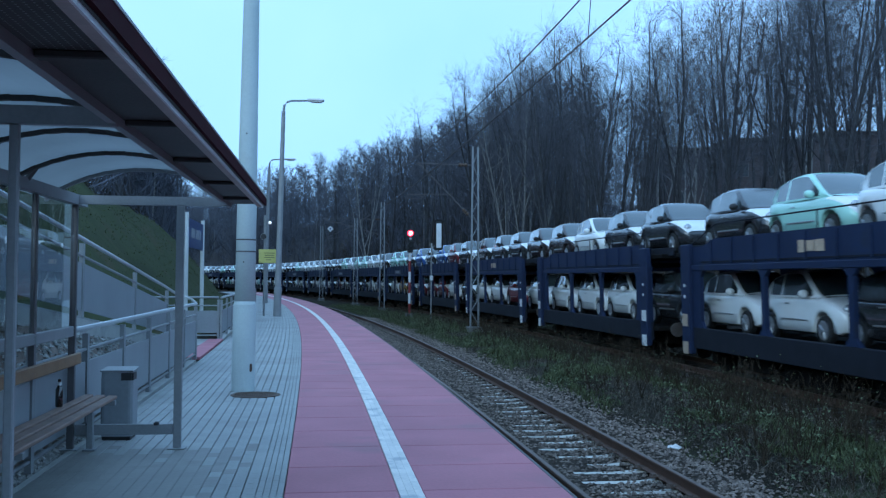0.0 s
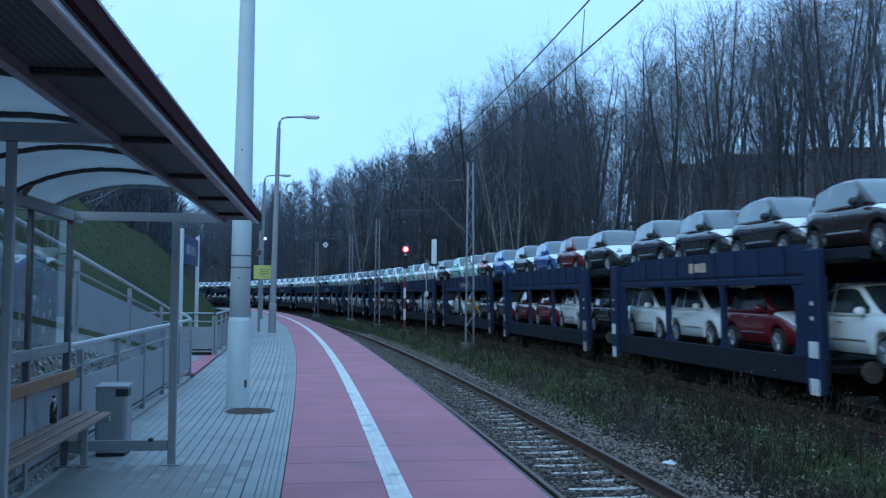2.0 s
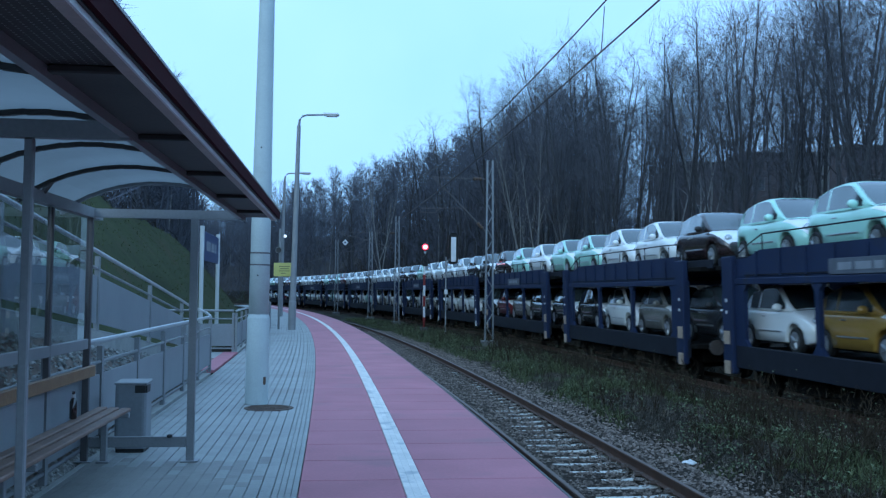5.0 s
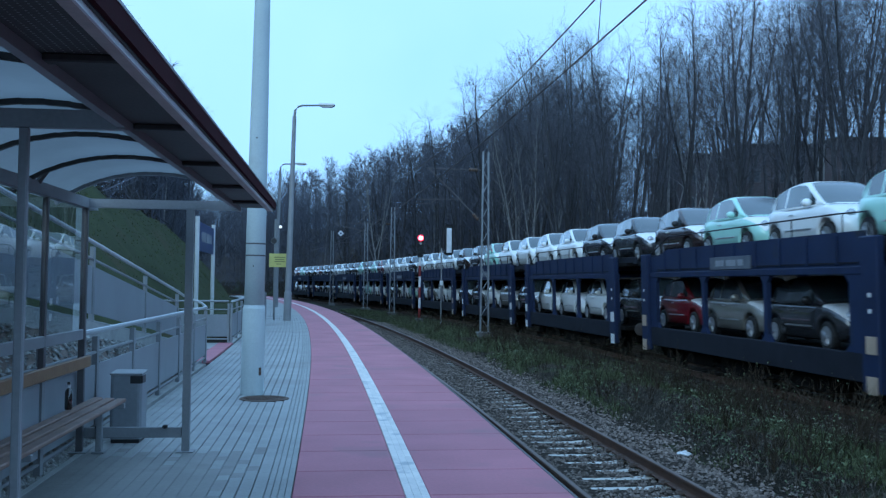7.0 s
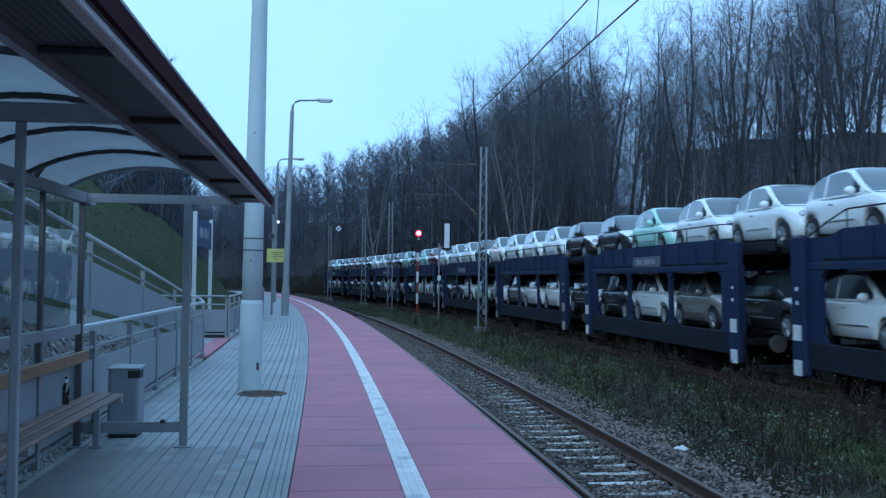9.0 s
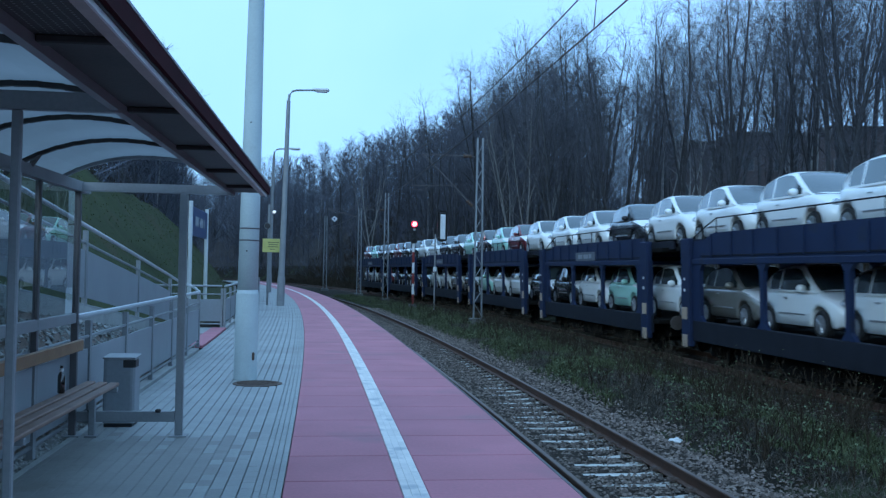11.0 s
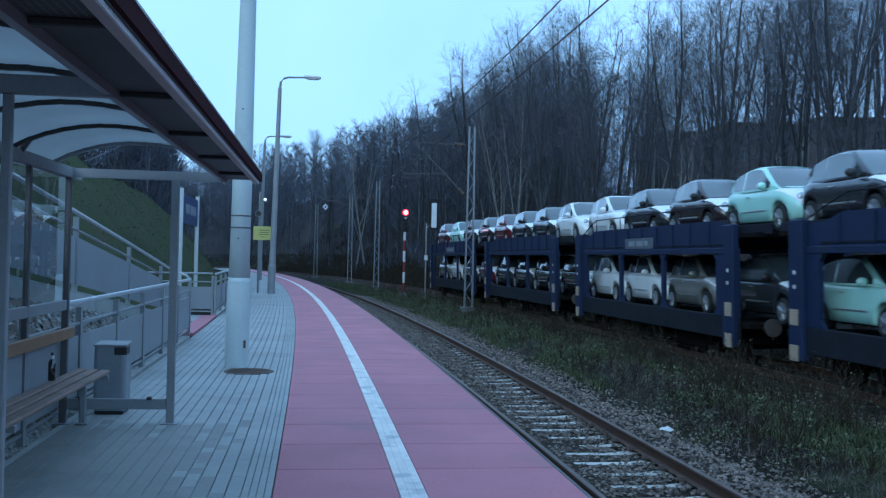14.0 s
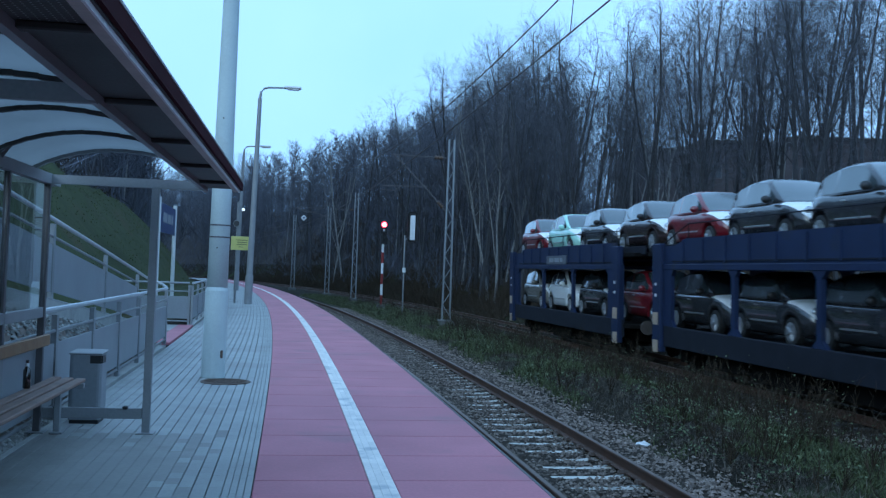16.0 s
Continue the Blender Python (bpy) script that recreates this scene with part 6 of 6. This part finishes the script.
def stones(name, count, place, size, mat, label, seed):
    rnd = random.Random(seed)
    vs, fs = [], []
    for i in range(count):
        p = place(rnd)
        if p is None:
            continue
        r = size * rnd.uniform(0.55, 1.25)
        b = len(vs)
        turn = rnd.uniform(0, 6.28)
        for k in range(4):
            a = turn + k * 1.571 + rnd.uniform(-0.4, 0.4)
            vs.append(p + Vector((math.cos(a) * r * rnd.uniform(0.7, 1.1), math.sin(a) * r * rnd.uniform(0.7, 1.1), rnd.uniform(-0.25, 0.2) * r)))
        vs.append(p + Vector((rnd.uniform(-0.3, 0.3) * r, rnd.uniform(-0.3, 0.3) * r, r * rnd.uniform(0.5, 0.8))))
        for k in range(4):
            fs.append((b + k, b + (k + 1) % 4, b + 4))
    tagged(new(name, mesh_of(name, vs, fs, mat)), label, "stones", kind="stuff")


def ballast_place(rnd, side=-1.05, reach=0.9):
    s = 3.5 + 62 * rnd.random() ** 1.8 if rnd.random() > 0.12 else rnd.uniform(-10, 3.5)
    q = rnd.uniform(side, reach)
    if q > 1.9 and rnd.random() < (q - 1.9) / 0.7:
        return None
    o = NEAR_O + q
    if abs(abs(q) - 0.7535) < 0.085:
        return None
    k = ((s - 2.63) / 0.61) % 1.0
    tie = math.floor((s - 2.63) / 0.61 + 0.5)
    off = min(k, 1 - k) * 0.61
    if q < 0.85:
        open_tie = off < 0.078 + 0.03 * noise.noise((s * 4.0, q * 3.0, 2.0))
        cover = 0.8 * noise.noise((tie * 1.7, q * 0.8, 4.0)) + 0.45 * noise.noise((s * 2.1, q * 3.0, 9.0)) - 0.30 * q + (0.06 if q < 0.3 else 0.012) * max(s - 14, 0)
        z = RAIL_Z - (0.195 if abs(q) > 0.5 else 0.222)
        if open_tie and cover < 0.22 and rnd.random() < 0.98:
            return None
        if off < 0.10:
            z = RAIL_Z - (0.170 if abs(q) > 0.5 else 0.205)
    else:
        bed = RAIL_Z - (0.155 if q < 1.55 else 0.16 + (q - 1.55) * 0.37)
        z = max(bed, ground_height(s, o) + 0.005) if q > 1.6 else bed
    return rail_at(s, o, z + rnd.uniform(-0.012, 0.02))[0]


stones("ballast_stones", 34000, ballast_place, 0.036, M_BALLAST, "brown stained ballast stones between the rails", 21)
stones("shoulder_stones", 21000, lambda rnd: ballast_place(rnd, 0.85, 2.5), 0.038, M_SHOULDER, "grey-brown crushed stones on the track shoulder", 24)


def far_ballast_place(rnd):
    s = 12 + 60 * rnd.random() ** 1.5
    return rail_at(s, FAR_O - rnd.uniform(0.6, 2.1), RAIL_Z - 0.22 - rnd.uniform(0, 0.03))[0]


stones("far_ballast_stones", 5000, far_ballast_place, 0.04, M_BALLAST, "dark ballast stones beside the train", 22)


def rubble_place(rnd):
    if rnd.random() < 0.2:
        return rail_at(rnd.uniform(2, 11), rnd.uniform(-4.68, -4.50), -0.03)[0]
    s, f = rnd.uniform(1, 20.8), rnd.random()
    return rail_at(s, -4.70 - 0.38 * f, 0.0 + f * max(ramp_floor(s) - 0.16, 0.0))[0]


stones("rubble_slope", 6500, rubble_place, 0.05, M_STONE, "loose pale rubble on the bank below the ramp", 23)


def build_block():
    """A long flat-roofed apartment block in three steps, half hidden by the wood."""
    h = thing("apartment_block", Matrix.Translation((33, 100, 1.5)), "long dim brown apartment block with a stepped flat roof", "building")
    for x0, x1, top in ((-9.7, -3.1, 14.0), (-3.1, 7.0, 15.1), (7.0, 20.0, 15.9)):
        bm = bmesh.new()
        box(bm, ((x0 + x1) / 2, 6, top / 2 - 1), (x1 - x0, 12, top + 2), 0.03)
        part("wall", bm, M_BRICK, h)
        bm = bmesh.new()
        box(bm, ((x0 + x1) / 2, 5.9, top + 0.15), (x1 - x0 + 0.2, 12.6, 0.3), 0.03)
        part("roof", bm, M_ROOF, h)
        n = int((x1 - x0) / 2.6)
        for k in range(n):
            for z in (6.0, 9.0, 12.0):
                x = x0 + (x1 - x0) * (k + 0.5) / n
                bm = bmesh.new()
                box(bm, (x, -0.02, z), (1.35, 0.12, 1.45), 0.02)
                wd = part("window", bm, M_DARKPOST, h)
                bm = bmesh.new()
                box(bm, (x, -0.10, z), (1.15, 0.03, 1.25))
                part("pane", bm, M_DIMGLASS, wd)


build_block()
lit = thing("litter", Matrix.Translation(rail_at(14.65, 3.55, -0.90)[0]), "crumpled white paper lying on the ballast shoulder", "litter")
_b = bmesh.new()
bmesh.ops.create_icosphere(_b, subdivisions=2, radius=0.085, matrix=Matrix.Diagonal((1.3, 0.9, 0.5, 1)))
for _v in _b.verts:
    _v.co += Vector(noise.noise_vector(_v.co * 18)) * 0.03
part("paper", _b, M_WHITEPAINT, lit)

# ---- the platform's pieces ----
red_cells, line_cells = [], []
for i in range(-12, 70):
    s0 = PHASE + i * 1.035
    red_cells.append((s0, s0 + 1.035, RED_O0, LINE_O0))
    red_cells.append((s0, s0 + 1.035, LINE_O1, RED_O1))
    for k in range(3):
        for q in range(3):
            line_cells.append((s0 + 0.345 * k, s0 + 0.345 * (k + 1), LINE_O0 + 0.065 * q, LINE_O0 + 0.065 * (q + 1)))
lay("slab", red_cells, M_RED, platform, 0.0, gap=0.007, chamfer=0.008, side=0.002)
LAID = dict(gap=0.0010, side=0.0004, chamfer=0.0025, end=0.001)
lay("line_tile", line_cells[144:444], M_WHITE_LINE, platform, 0.003, **LAID)
lay_joined("far_slabs", [(PHASE + i * 1.035, PHASE + (i + 1) * 1.035, a, b) for i in range(70, 118) for a, b in ((RED_O0, LINE_O0), (LINE_O1, RED_O1))], M_RED, platform, 0.0, gap=0.007, chamfer=0.008, side=0.002)
lay_joined("far_line_tiles", line_cells[:144] + line_cells[444:] + [(PHASE + i * 1.035, PHASE + (i + 1) * 1.035, LINE_O0, LINE_O1) for i in range(70, 118)], M_WHITE_LINE, platform, 0.003, **LAID)
near_blocks, far_blocks, border_blocks, shelter_blocks = [], [], [], []
COURSES = [(RED_O0 - 0.004 - 0.054 * (r + 1), RED_O0 - 0.004 - 0.054 * r) for r in range(4)]
COURSES += [(max(RED_O0 - 0.22 - 0.114 * (r + 1), -4.399 if r == 16 else -9), RED_O0 - 0.22 - 0.114 * r) for r in range(17)]
for r, (o0, o1) in enumerate(COURSES):
    for i in range(-58, 360):
        s0 = 2 + i * 0.205 + (0.1 if r % 2 else 0.0)
        c = rail_at(s0 + 0.1, (o0 + o1) / 2)[0]
        if (c - Vector((-3.03, 14.48, 0))).length < 0.15 or (c - Vector((-2.74, 13.95, 0))).length < 0.33:
            continue
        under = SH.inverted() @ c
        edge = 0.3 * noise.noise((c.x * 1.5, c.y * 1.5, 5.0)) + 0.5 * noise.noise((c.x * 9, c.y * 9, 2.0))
        # darker, tighter-jointed paving inside the shelter's footprint, with an uneven edge
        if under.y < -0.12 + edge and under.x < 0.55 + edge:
            shelter_blocks.append((s0, s0 + 0.205, o0, o1))
        elif r < 4:
            border_blocks.append((s0, s0 + 0.205, o0, o1))
        else:
            (near_blocks if 8.6 <= s0 < 12.4 else far_blocks).append((s0, s0 + 0.205, o0, o1))
BLOCK = dict(gap=0.0008, side=0.0042, chamfer=0.004, end=0.001, depth=0.07)
lay("paving_block", near_blocks[:300], M_PAVE, platform, 0.0, **BLOCK)
lay_joined("far_paving", [(s, s + 1.0, RED_O0 - 0.004 - 2.156, RED_O0 - 0.004) for s in range(76, 124)], M_PAVE, platform, 0.0)
lay_joined("paving_blocks", near_blocks[300:] + far_blocks, M_PAVE, platform, 0.0, **BLOCK)
lay_joined("border_blocks", border_blocks, M_PAVE, platform, 0.0, gap=0.0008, side=0.002, chamfer=0.003, end=0.001, depth=0.07)
lay_joined("trodden_blocks", shelter_blocks, M_PAVESHELTER, platform, 0.0, gap=0.0004, side=0.0012, chamfer=0.001, end=0.0005, depth=0.07)


def motions():
    for ob, back, z in RIDERS:
        walk(ob, ride(back, z))


motions()
